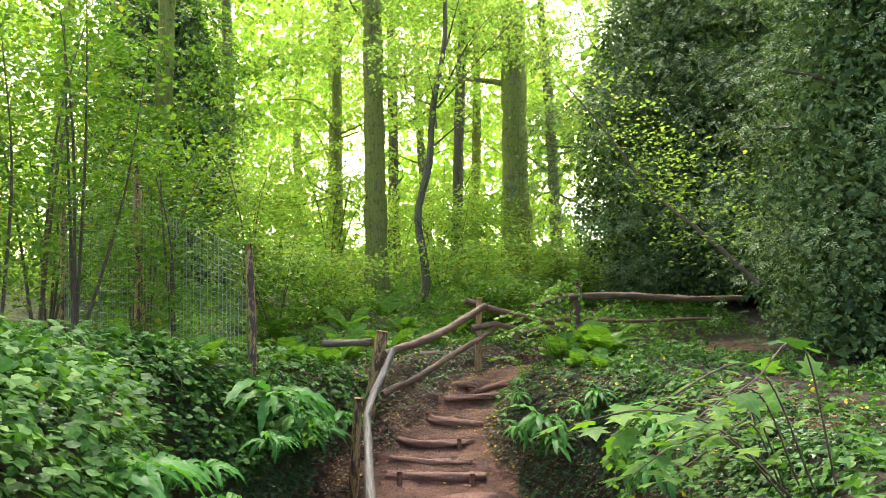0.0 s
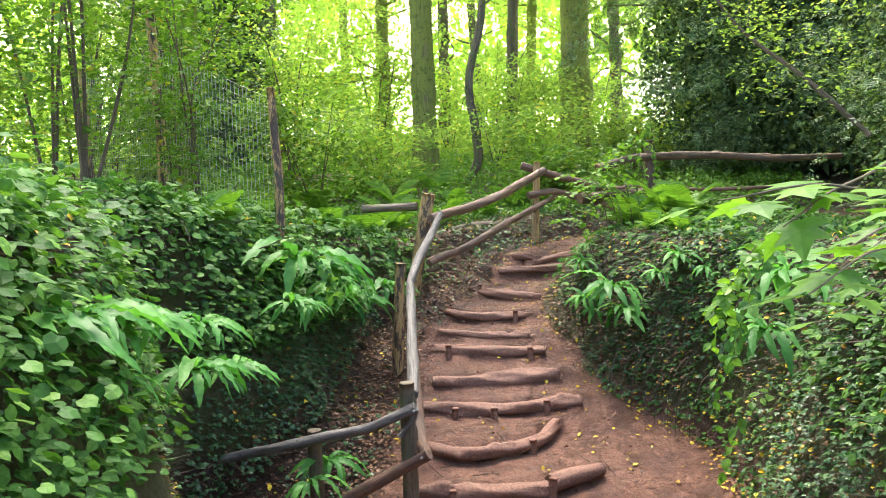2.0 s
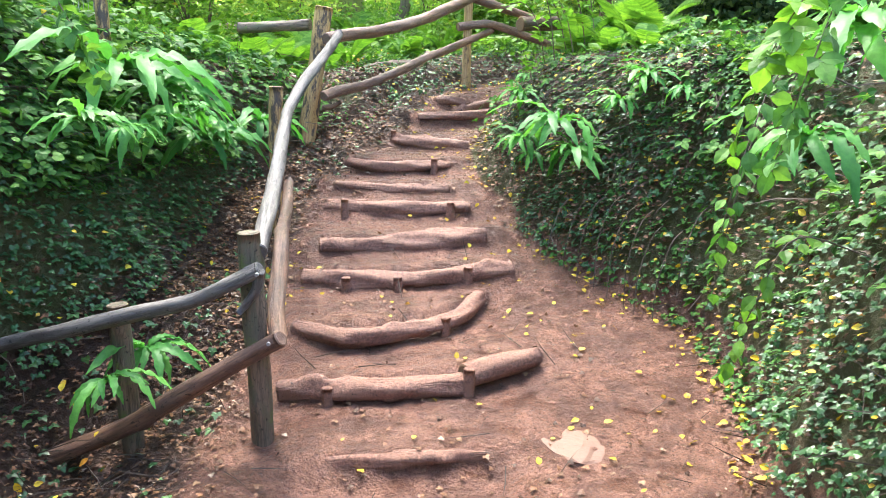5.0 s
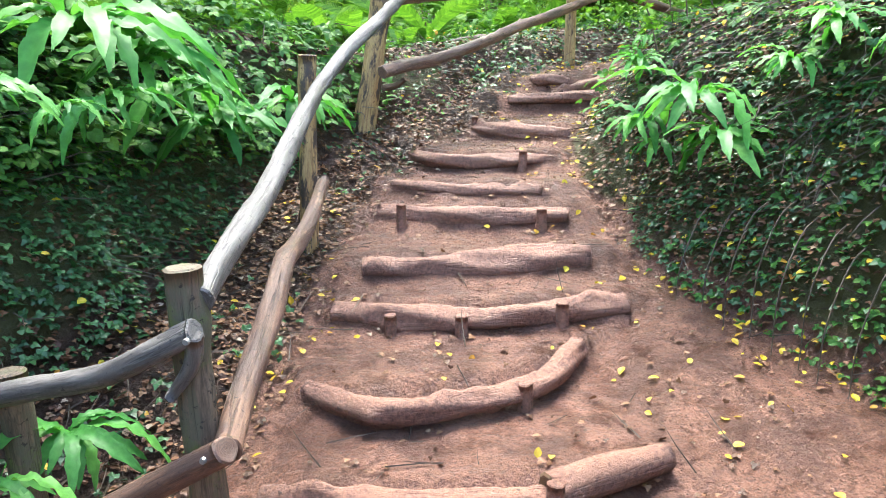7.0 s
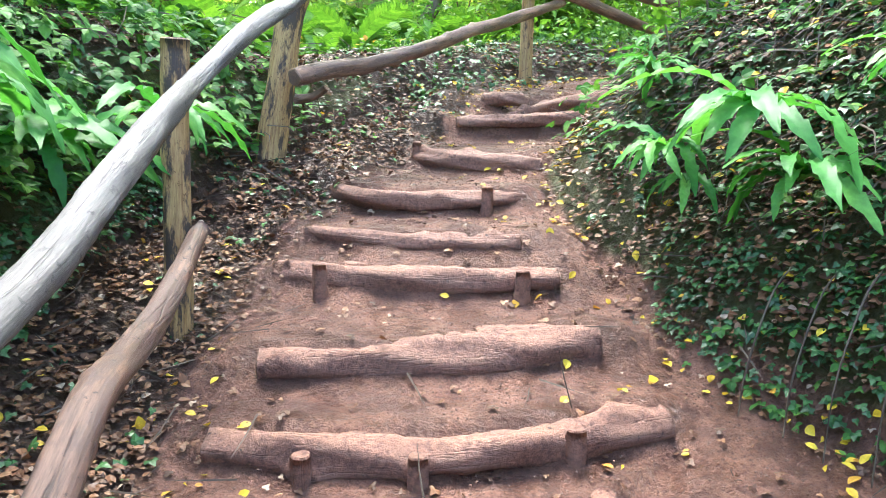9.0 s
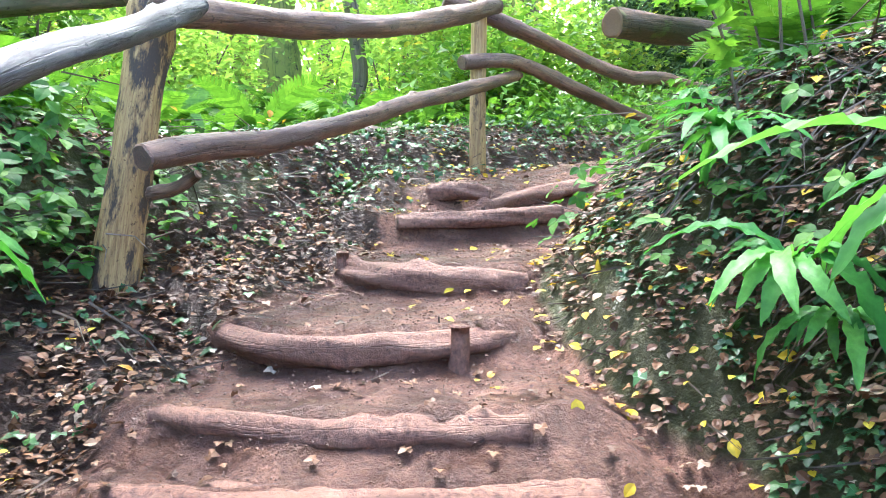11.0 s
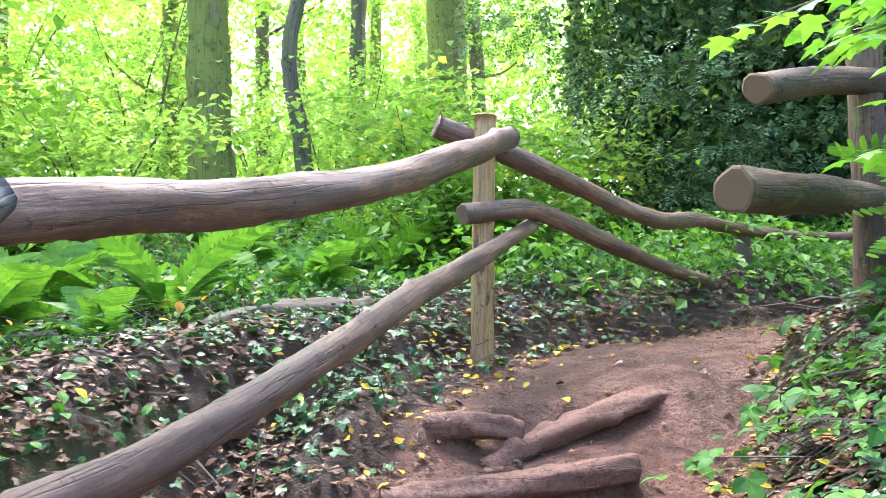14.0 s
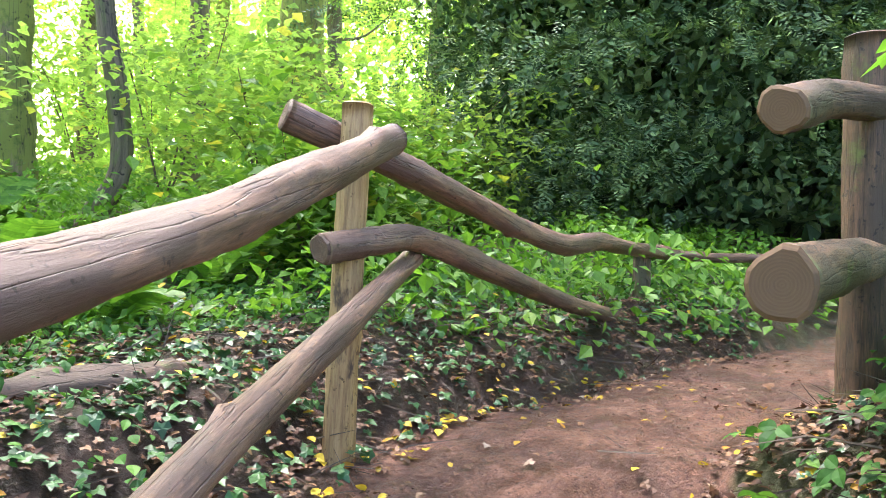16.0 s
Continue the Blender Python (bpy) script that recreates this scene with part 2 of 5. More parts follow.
G_IVY = leaf_material("ivy_leaf", [(0.0, (0.02, 0.06, 0.022)), (0.6, (0.045, 0.125, 0.042)), (1.0, (0.09, 0.19, 0.06))], 0.36, 0.15, shine=0.35)
G_YEW = leaf_material("yew_needle", [(0.0, (0.04, 0.085, 0.042)), (0.5, (0.10, 0.175, 0.08)), (1.0, (0.25, 0.35, 0.15))], 0.5, 0.25, shine=0.25)
G_FERN = leaf_material("fern_frond", [(0.0, (0.08, 0.19, 0.03)), (0.5, (0.13, 0.28, 0.045)), (1.0, (0.20, 0.36, 0.06))], 0.42, 0.45, (1.15, 1.25, 0.55))
G_TONGUE = leaf_material("glossy_frond", [(0.0, (0.05, 0.19, 0.045)), (0.5, (0.09, 0.28, 0.065)), (1.0, (0.14, 0.36, 0.08))], 0.45, 0.4, (1.1, 1.25, 0.6), shine=0.22)
G_DRY = leaf_material("dead_leaf", [(0.0, (0.05, 0.024, 0.015)), (0.45, (0.11, 0.05, 0.028)), (0.75, (0.20, 0.095, 0.05)), (0.93, (0.27, 0.15, 0.085)), (1.0, (0.40, 0.31, 0.25))], 0.5, 0.1, (1, 1, 1))
G_YELLOW = leaf_material("yellow_leaf", [(0.0, (0.55, 0.36, 0.02)), (0.6, (0.68, 0.52, 0.06)), (1.0, (0.45, 0.20, 0.03))], 0.5, 0.25, (1, 1, 1))


# ---- mesh tools ----
def fast_mesh(name, verts, faces, mats=(), smooth=True):
    """verts (n,3) array; faces: (m,k) array of equal size."""
    me = bpy.data.meshes.new(name)
    verts, faces = np.asarray(verts, np.float32), np.asarray(faces, np.int32)
    m, k = faces.shape
    me.vertices.add(len(verts))
    me.vertices.foreach_set("co", verts.ravel())
    me.loops.add(m * k)
    me.loops.foreach_set("vertex_index", faces.ravel())
    me.polygons.add(m)
    me.polygons.foreach_set("loop_start", np.arange(0, m * k, k, dtype=np.int32))
    me.polygons.foreach_set("use_smooth", np.full(m, smooth))
    me.update(calc_edges=True)
    for a in mats:
        me.materials.append(a)
    return me


def child(name, me, parent, label=""):
    ob = new(name, me)
    ob.parent = parent
    return tagged(ob, label) if label else ob


def spline(points, count):
    """A smooth line through the points: (n,d) array."""
    p = np.asarray(points, float)
    p = np.vstack([2 * p[0] - p[1], p, 2 * p[-1] - p[-2]])
    t = np.linspace(0, len(p) - 3 - 1e-6, count)
    i = t.astype(int)
    u = (t - i)[:, None]
    a, b, c, d = p[i], p[i + 1], p[i + 2], p[i + 3]
    return 0.5 * (2 * b + (c - a) * u + (2 * a - 5 * b + 4 * c - d) * u * u + (3 * b - a - 3 * c + d) * u ** 3)


def tube(name, points, radii, mats, sides=12, per=0.05, rough=0.08, seed=0, knots=0, flat=1.0):
    """A round stem along a line, with uneven girth, knots and cut ends."""
    rng = np.random.default_rng(seed)
    pts = np.asarray(points, float)
    length = np.linalg.norm(np.diff(pts, axis=0), axis=1).sum()
    n = max(4, int(length / per))
    both = spline(np.column_stack([pts, np.interp(np.linspace(0, 1, len(pts)), np.linspace(0, 1, len(radii)), radii)]), n)
    c, r = both[:, :3], both[:, 3]
    tan = np.gradient(c, axis=0)
    tan /= np.linalg.norm(tan, axis=1)[:, None]
    ref = np.array((0.0, 0, 1)) if abs(tan[:, 2]).mean() < 0.8 else np.array((1.0, 0, 0))
    u = np.cross(tan, ref)
    u /= np.linalg.norm(u, axis=1)[:, None]
    v = np.cross(u, tan)
    ang = np.linspace(0, 2 * math.pi, sides, endpoint=False)
    along = np.concatenate([[0], np.cumsum(np.linalg.norm(np.diff(c, axis=0), axis=1))])
    rad = np.repeat(r[:, None], sides, 1)
    ph = rng.uniform(0, 6.28, 8)
    A, L = np.meshgrid(ang, along)
    rr = r.mean()
    rad = rad * (1 + rough * (0.5 * np.sin(A * 2 + L * 3.1 + ph[0]) + 0.35 * np.sin(A * 3 - L * 7 + ph[1]) + 0.3 * np.sin(L * 5.3 + ph[2])
                              + 0.35 * np.sin(A * 5 + L * 11 + ph[3])) + rng.normal(0, rough * 0.15, rad.shape))
    for _ in range(knots):
        ka, kl = rng.uniform(0, 6.28), rng.uniform(0.05, 0.95) * along[-1]
        da = (A - ka + math.pi) % (2 * math.pi) - math.pi
        rad += rr * rng.uniform(0.2, 0.5) * np.exp(-(da * rr / (0.45 * rr)) ** 2 - ((L - kl) / (0.7 * rr)) ** 2)
    ring = c[:, None, :] + u[:, None, :] * (np.cos(A) * rad)[..., None] + v[:, None, :] * (np.sin(A) * rad * flat)[..., None]
    verts = ring.reshape(-1, 3)
    grain = np.stack([np.cos(A) * rad, np.sin(A) * rad, L + seed * 0.37], -1).reshape(-1, 3)
    k = np.arange(n - 1)[:, None] * sides
    s = np.arange(sides)[None, :]
    q = np.stack([k + s, k + (s + 1) % sides, k + sides + (s + 1) % sides, k + sides + s], -1).reshape(-1, 4)
    # ends: a rim ring and a middle point each
    ends_v, ends_f, ends_g = [], [], []
    base = len(verts)
    for e, sign in ((0, -1), (n - 1, 1)):
        rim = c[e] + (ring[e] - c[e]) * 0.86 + tan[e] * sign * 0.006
        mid = c[e] + tan[e] * sign * 0.004
        st = base + len(ends_v) * 1
        ends_v += list(rim) + [mid]
        ends_g += list(grain[e * sides:(e + 1) * sides] * (0.86, 0.86, 1)) + [np.array((0, 0, along[e]))]
        for j in range(sides):
            j2 = (j + 1) % sides
            a, b = e * sides + j, e * sides + j2
            if sign > 0:
                ends_f += [(a, b, st + j2, st + j), (st + j, st + j2, st + sides)]
            else:
                ends_f += [(b, a, st + j, st + j2), (st + j2, st + j, st + sides)]
    me = bpy.data.meshes.new(name)
    me.from_pydata([tuple(p) for p in verts] + [tuple(p) for p in ends_v], [], [tuple(f) for f in q[:, ::-1]] + ends_f)
    at = me.attributes.new("grain", 'FLOAT_VECTOR', 'POINT')
    at.data.foreach_set("vector", np.vstack([grain, np.array(ends_g)]).astype(np.float32).ravel())
    for m in mats:
        me.materials.append(m)
    for i, p in enumerate(me.polygons):
        p.use_smooth = i < len(q)
        if i >= len(q) and len(mats) > 1:
            p.material_index = 1
    return me


def frames_from(d, up, spin=None):
    """Rotations (n,3,3) with y along d and z near up."""
    d = d / np.linalg.norm(d, axis=1)[:, None]
    x = np.cross(d, up)
    x /= np.linalg.norm(x, axis=1)[:, None] + 1e-9
    z = np.cross(x, d)
    return np.stack([x, d, z], -1)


LEAF2 = (np.array([(0, 0, 0), (-0.36, 0.45, 0.1), (0, 1, -0.08), (0.36, 0.45, 0.1)]), np.array([(0, 2, 1), (0, 3, 2)]))
LEAF6 = (np.array([(0, 0, 0), (-0.27, 0.2, 0.05), (-0.36, 0.5, 0.07), (-0.2, 0.8, 0.0), (0, 1, -0.12), (0.2, 0.8, 0.0), (0.36, 0.5, 0.07), (0.27, 0.2, 0.05), (0, 0.5, 0.0)]),
         np.array([(0, 8, 1), (1, 8, 2), (2, 8, 3), (3, 8, 4), (4, 8, 5), (5, 8, 6), (6, 8, 7), (7, 8, 0)]))
IVY = (np.array([(0, 0.05, 0), (-0.34, -0.1, 0.03), (-0.5, 0.3, -0.05), (-0.26, 0.45, 0.05), (0, 1, -0.1), (0.26, 0.45, 0.05), (0.5, 0.3, -0.05), (0.34, -0.1, 0.03), (0, 0.35, 0.06)]),
       np.array([(0, 8, 1), (1, 8, 2), (2, 8, 3), (3, 8, 4), (4, 8, 5), (5, 8, 6), (6, 8, 7), (7, 8, 0)]))
NEEDLE = (np.array([(0, 0, 0), (-0.2, 0.55, 0.03), (0, 1, 0), (0.2, 0.5, 0.0)]), np.array([(0, 2, 1), (0, 3, 2)]))


def three_leaf():
    v, f, n = [], [], len(LEAF6[0])
    for k, (a, s) in enumerate(((0, 1.0), (75, 0.85), (-75, 0.85))):
        ca, sa = math.cos(radians(a)), math.sin(radians(a))
        p = LEAF6[0] * s
        p = np.column_stack([p[:, 0] * ca - p[:, 1] * sa, p[:, 0] * sa + p[:, 1] * ca + (0.12 if k == 0 else 0), p[:, 2]])
        v.append(p)
        f.append(LEAF6[1] + k * n)
    return np.vstack(v), np.vstack(f)


TRIPLE = three_leaf()
ROUND = (np.array([(0, 0.05, 0), (-0.3, -0.02, 0.04), (-0.52, 0.3, 0.02), (-0.42, 0.68, 0.03), (0, 0.95, -0.08), (0.42, 0.68, 0.03), (0.52, 0.3, 0.02), (0.3, -0.02, 0.04), (0, 0.42, 0.07)]), IVY[1])
STALK = (np.array([(-0.01, 0, 0), (0.01, 0, 0), (0, 0, 0.015), (-0.03, 0.5, 0.05), (-0.015, 0.5, 0.05), (-0.02, 0.5, 0.06), (0.03, 1, -0.03)]),
         np.array([(0, 1, 4), (0, 4, 3), (1, 2, 5), (1, 5, 4), (2, 0, 3), (2, 3, 5), (3, 4, 6), (4, 5, 6), (5, 3, 6)]))


def spray(count, rng):
    """A feathery sprig: many small needles both sides of a stalk."""
    v, f = [], []
    for k in range(count):
        t = 0.1 + 0.9 * k / count
        s = -1 if k % 2 else 1
        a = radians(s * rng.uniform(40, 70))
        ln = 0.34 * (1.15 - t)
        w = 0.055
        d = np.array((math.sin(a), math.cos(a), rng.uniform(-0.2, 0.2)))
        x = np.array((d[1], -d[0], 0)) * w
        b = np.array((0, t, -0.15 * t * t))
        st = len(v)
        v += [b, b + d * ln * 0.5 + x, b + d * ln, b + d * ln * 0.5 - x]
        f += [(st, st + 1, st + 2), (st, st + 2, st + 3)]
    return np.array(v), np.array(f)


def scatter(name, template, where, facing, up, size, mats):
    """One mesh of many leaves."""
    tv, tf = template
    R = frames_from(np.asarray(facing, float), np.asarray(up, float))
    v = np.einsum('nij,kj->nki', R, tv) * np.asarray(size)[:, None, None] + np.asarray(where)[:, None, :]
    n, k = len(R), len(tv)
    f = (tf[None] + (np.arange(n) * k)[:, None, None]).reshape(-1, tf.shape[1])
    return fast_mesh(name, v.reshape(-1, 3), f, mats, smooth=False)


# ---- the ground ----
STEPS = [  # height of the edge, left end (x, y), right end (x, y), how far the middle bows forward
    (-0.95, (-0.31, 6.76), (0.50, 6.86), 0.02),
    (-0.82, (-0.60, 7.40), (0.84, 7.74), 0.05),
    (-0.68, (-0.66, 8.02), (0.54, 8.60), 0.20),
    (-0.525, (-0.73, 8.76), (0.78, 9.00), 0.06),
    (-0.36, (-0.64, 9.15), (0.58, 9.38), 0.02),
    (-0.205, (-0.75, 9.82), (0.46, 9.80), 0.05),
    (-0.075, (-0.68, 10.12), (0.32, 9.96), 0.05),
    (0.08, (-0.68, 10.75), (0.36, 10.55), 0.20),
    (0.22, (-0.28, 11.45), (0.56, 11.15), 0.14),
    (0.41, (0.00, 12.00), (0.88, 12.20), 0.02),
    (0.56, (0.20, 12.40), (1.15, 12.72), 0.00),
]
# the path's line: x, y, half widths to its left and right
LINE = np.array([
    (0.0, -14.0, 0.9, 0.9), (0.0, -3.0, 0.9, 0.9), (0.05, 0.0, 0.8, 0.8), (0.1, 2.5, 1.1, 1.1), (0.15, 4.5, 1.35, 1.45), (0.15, 5.7, 1.55, 1.5), (0.15, 6.6, 2.1, 1.5), (0.15, 7.5, 1.45, 1.6),
    (0.1, 8.3, 0.95, 1.5), (0.05, 9.0, 0.8, 0.95), (0.0, 9.6, 0.72, 0.7), (-0.05, 10.4, 0.5, 0.5), (0.1, 11.2, 0.32, 0.42), (0.42, 11.9, 0.38, 0.38), (0.80, 12.45, 0.40, 0.40),
    (1.3, 13.0, 0.46, 0.38), (2.1, 13.42, 0.42, 0.40), (3.2, 13.78, 0.40, 0.5), (6.0, 14.6, 0.6, 0.6), (14.0, 17.0, 0.8, 0.9)])
LINE = spline(LINE, 700)


def base_height(y):
    return np.interp(y, [-14, -3, 0, 1.5, 3, 4.5, 5.6, 6.6], [1.6, 1.0, 0.35, -0.05, -0.48, -0.85, -1.06, -1.1])


def step_height(x, y):
    """Earth of the treads, rising a little to the next log."""
    edges, hs = [], []
    for z, a, b, bow in STEPS:
        u = np.clip((x - a[0]) / (b[0] - a[0]), -0.3, 1.3)
        edges.append(a[1] + (b[1] - a[1]) * u - bow * (1 - (2 * u - 1) ** 2))
        hs.append(z)
    h = base_height(y)
    for k, (e, z) in enumerate(zip(edges, hs)):
        nxt = edges[k + 1] if k + 1 < len(edges) else e + 1.3
        tread = np.clip((y - e) / np.maximum(nxt - e, 0.1), 0, 1)
        rise = (STEPS[k + 1][0] - z) * 0.04 if k + 1 < len(STEPS) else 0.16
        apron = np.clip((y - e + 0.16) / 0.14, 0, 1)
        h = h + 0.38 * np.maximum(z - h, 0) * apron * apron
        up = np.clip((y - e + 0.01) / 0.05, 0, 1)
        up = up * up * (3 - 2 * up)
        h = h * (1 - up) + (z - 0.004 + rise * tread) * up
    # beside the logs the treads run out into a plain slope
    ys = [5.6] + [(a[1] + b[1]) / 2 + 0.36 for z, a, b, w in STEPS] + [13.4]
    ramp_h = np.interp(y, ys, [-1.08] + [z - 0.03 for z, a, b, w in STEPS] + [0.76])
    lo = np.interp(y, ys[1:-1], [a[0] - 0.02 for z, a, b, w in STEPS])
    hi = np.interp(y, ys[1:-1], [b[0] + 0.02 for z, a, b, w in STEPS])
    out = np.clip(np.maximum(lo - x, x - hi) / 0.30, 0, 1)
    out = out * out * (3 - 2 * out) * np.clip((y - 5.6) / 0.5, 0, 1)
    return h * (1 - out) + ramp_h * out


def fbm(x, y, seed):
    """Cheap smooth noise from summed waves, about -1 to 1."""
    rng = np.random.default_rng(seed)
    out, amp = np.zeros_like(x), 1.0
    tot = 0
    for o in range(5):
        f = 2.0 ** o
        w = 0
        for _ in range(4):
            a, p = rng.uniform(0, 6.28), rng.uniform(0, 6.28)
            w = w + np.sin((x * math.cos(a) + y * math.sin(a)) * f * rng.uniform(0.7, 1.3) + p)
        out = out + amp * w / 2
        tot += amp
        amp *= 0.55
    return out / tot


def upper(x, y):
    """The wood floor above the banks."""
    left = np.interp(y, [-6, 2, 5, 8, 10, 12, 14, 20, 40, 90], [1.8, 1.6, 1.45, 1.3, 1.1, 0.8, 0.9, 1.75, 3.6, 5.0])
    right = np.interp(y, [-6, 2, 5, 8, 10, 12, 14, 20, 40, 90], [1.5, 1.2, 1.05, 0.95, 0.9, 0.95, 1.0, 1.6, 3.4, 5.0])
    s = np.clip((x + 1) / 3, 0, 1)
    return left * (1 - s) + right * s + np.clip(-x - 2, 0, 8) * 0.10 * np.clip((16 - y) / 6, 0, 1) + 0.07 * fbm(x * 0.8, y * 0.8, 3)


def terrain(x, y):
    """Height, wear (1 on the path) and mossiness at x, y (flat arrays)."""
    out_h, out_w, out_m = np.empty_like(x), np.empty_like(x), np.empty_like(x)
    tan = np.gradient(LINE[:, :2], axis=0)
    tan /= np.linalg.norm(tan, axis=1)[:, None]
    for k in range(0, len(x), 20000):
        X, Y = x[k:k + 20000], y[k:k + 20000]
        d2 = (X[:, None] - LINE[None, :, 0]) ** 2 + (Y[:, None] - LINE[None, :, 1]) ** 2
        i = d2.argmin(1)
        side = (X - LINE[i, 0]) * tan[i, 1] - (Y - LINE[i, 1]) * tan[i, 0]
        dist = np.sqrt(d2[np.arange(len(X)), i])
        wob = 0.10 * fbm(X * 2.5, Y * 2.5, 11)
        d = np.where(side < 0, dist - LINE[i, 2], dist - LINE[i, 3]) + wob
        d = np.maximum(d, 0)
        py = np.clip(Y, -99, 12.9)
        tr = np.clip((LINE[i, 1] - 12.7) / 0.35, 0, 1)
        on = step_height(X, py) * (1 - tr) + (0.67 + 0.04 * np.clip(LINE[i, 0] - 0.8, 0, 4)) * tr
        U = upper(X, Y)
        # left side: a soft litter slope, then steep; right side: steep at once
        shelf = np.interp(LINE[i, 1], [0, 5, 7, 8, 9, 10, 11, 12, 13], [0.1, 0.1, 0.5, 0.75, 0.9, 0.8, 0.65, 0.6, 0.2])
        gl = 0.28 * np.minimum(d, shelf) + np.interp(LINE[i, 1], [0, 6.5, 8.5, 11], [4.0, 4.0, 2.2, 1.6]) * np.maximum(d - shelf, 0)
        shr = np.interp(LINE[i, 1], [0, 5, 7, 9, 11, 12], [0.1, 0.1, 0.2, 0.12, 0.05, 0.1])
        gr = 0.3 * np.minimum(d, shr) + np.interp(LINE[i, 1], [0, 5, 8, 9.5, 12], [4.0, 4.0, 3.0, 1.5, 1.2]) * np.maximum(d - shr, 0)
        g = np.where(side < 0, gl, gr)
        t = on + g
        kk = 0.18
        h = -np.log(np.exp(-t / kk) + np.exp(-np.maximum(U, on) / kk)) * kk
        h = np.where(d <= 0, np.minimum(on, t) - 0.0, h)
        low = np.clip(d / 0.25, 0, 1)
        h = h * low + on * (1 - low)
        h = h + (0.012 + 0.03 * low) * fbm(X * 5, Y * 5, 5) + 0.012 * fbm(X * 17, Y * 17, 6) + 0.006 * fbm(X * 41, Y * 41, 7)
        h = h - 0.30 * np.exp(-((X + 1.75) / 0.55) ** 2 - ((Y - 6.75) / 0.7) ** 2)
        steep = np.clip((d - np.where(side < 0, shelf, shr)) / 0.15, 0, 1) * np.clip((U - h) / 0.3, 0, 1)
        out_h[k:k + 20000] = h
        beyond = np.where((Y > 5.6) & (Y < 9), -0.72 - X, 0)
        d = np.maximum(d, beyond)
        out_w[k:k + 20000] = np.clip(1.0 - d / np.where(side < 0, np.interp(LINE[i, 1], [8, 10, 11.5], [0.5, 0.34, 0.3]), 0.42), -1.0, 1)
        out_m[k:k + 20000] = np.where(side > 0, steep, steep * 0.7)
    return out_h, out_w, out_m


def ground_at(x, y):
    a, b = np.atleast_1d(np.asarray(x, float)), np.atleast_1d(np.asarray(y, float))
    return terrain(a.ravel().copy(), b.ravel().copy())[0]


def height(x, y):
    return float(ground_at(x, y)[0])


def build_ground():
    gx = np.concatenate([-np.geomspace(400, 3.2, 40), np.arange(-3.0, 3.6, 0.045), np.geomspace(3.8, 400, 40)])
    gy = np.concatenate([-np.geomspace(400, 0.5, 30), np.arange(-0.3, 5.5, 0.12), np.arange(5.5, 14.6, 0.04), np.geomspace(14.8, 500, 60)])
    X, Y = np.meshgrid(gx, gy)
    h, w, m = terrain(X.ravel(), Y.ravel())
    nx, ny = len(gx), len(gy)
    i = (np.arange(ny - 1)[:, None] * nx + np.arange(nx - 1)[None, :]).ravel()
    me = fast_mesh("ground", np.column_stack([X.ravel(), Y.ravel(), h]), np.column_stack([i, i + 1, i + 1 + nx, i + nx]), [M_SOIL])
    for nm, val in (("worn", w), ("mossy", m)):
        at = me.attributes.new(nm, 'FLOAT', 'POINT')
        at.data.foreach_set("value", val.astype(np.float32))
    tagged(new("ground", me), "trodden red earth path between dark leafy banks", "ground", kind="structure")


build_ground()


# ---- steps ----
def peg(x, y, top, seed, parent, r=0.035):
    child("peg", tube("peg", [(x, y, top - 0.3), (x + 0.01, y, top)], (r, r * 0.86), (M_LOG, M_LOG), 10, 0.03, 0.2, seed, 2), parent, "short wooden peg driven in before the log")


def log_step(k, z, points, radii, pegs=(), label="muddy round log edging an earth step"):
    top = new("log_step")
    tagged(top, label, "step", "log steps up the bank")
    pts = [(x, y + 0.045, z - radii[0] * 1.16 + dz) for x, y, dz in points]
    radii = (radii[0] * 0.94, *[r * 1.04 for r in radii], *[radii[-1]] * 2, radii[-1] * 0.92)
    child("log", tube("log", pts, radii, (M_LOG, M_LOG), 18, 0.025, 0.24, 40 + k, 9), top)
    for j, (px, py, pz) in enumerate(pegs):
        peg(px, py + 0.045, pz, 200 + 10 * k + j, top)
    return top


def plank(parent, a, b):
    """Half of a split log, its flat face forward."""
    me = tube("plank", [a, tuple((p + q) / 2 for p, q in zip(a, b)), b], (0.068, 0.072, 0.062), (M_LOG, M_CUT), 10, 0.05, 0.10, 77, 2, flat=1.05)
    child("plank", me, parent, "split half-round plank")


log_step(0, -0.95, [(-0.34, 6.76, -0.03), (0.06, 6.78, 0), (0.52, 6.86, -0.02)], (0.05, 0.045))
s = log_step(1, -0.82, [(-0.64, 7.38, 0.0), (-0.1, 7.36, 0.01), (0.42, 7.45, 0.0)], (0.062, 0.068), [(-0.36, 7.29, -0.84), (0.44, 7.40, -0.78)],
             "muddy log and split plank edging an earth step")
plank(s, (0.42, 7.50, -0.845), (0.87, 7.78, -0.835))
log_step(2, -0.68, [(-0.68, 8.03, 0.0), (-0.3, 7.88, -0.01), (0.05, 7.98, 0.0), (0.38, 8.23, 0.0), (0.55, 8.62, 0.03)], (0.058, 0.064, 0.055), [(0.30, 8.09, -0.70)],
         "cracked curved log edging an earth step")
log_step(3, -0.525, [(-0.75, 8.74, 0.0), (-0.1, 8.72, -0.012), (0.32, 8.80, 0.0), (0.80, 9.00, 0.015)], (0.075, 0.07, 0.07, 0.072), [(-0.42, 8.63, -0.57), (-0.05, 8.63, -0.57), (0.46, 8.77, -0.54)])
log_step(4, -0.36, [(-0.68, 9.14, 0.0), (-0.05, 9.24, 0.0), (0.62, 9.38, 0.01)], (0.085, 0.09, 0.085))
log_step(5, -0.205, [(-0.80, 9.84, 0.02), (-0.12, 9.74, 0.0), (0.50, 9.78, 0.01)], (0.065, 0.07), [(-0.56, 9.66, -0.17), (0.33, 9.67, -0.21)])
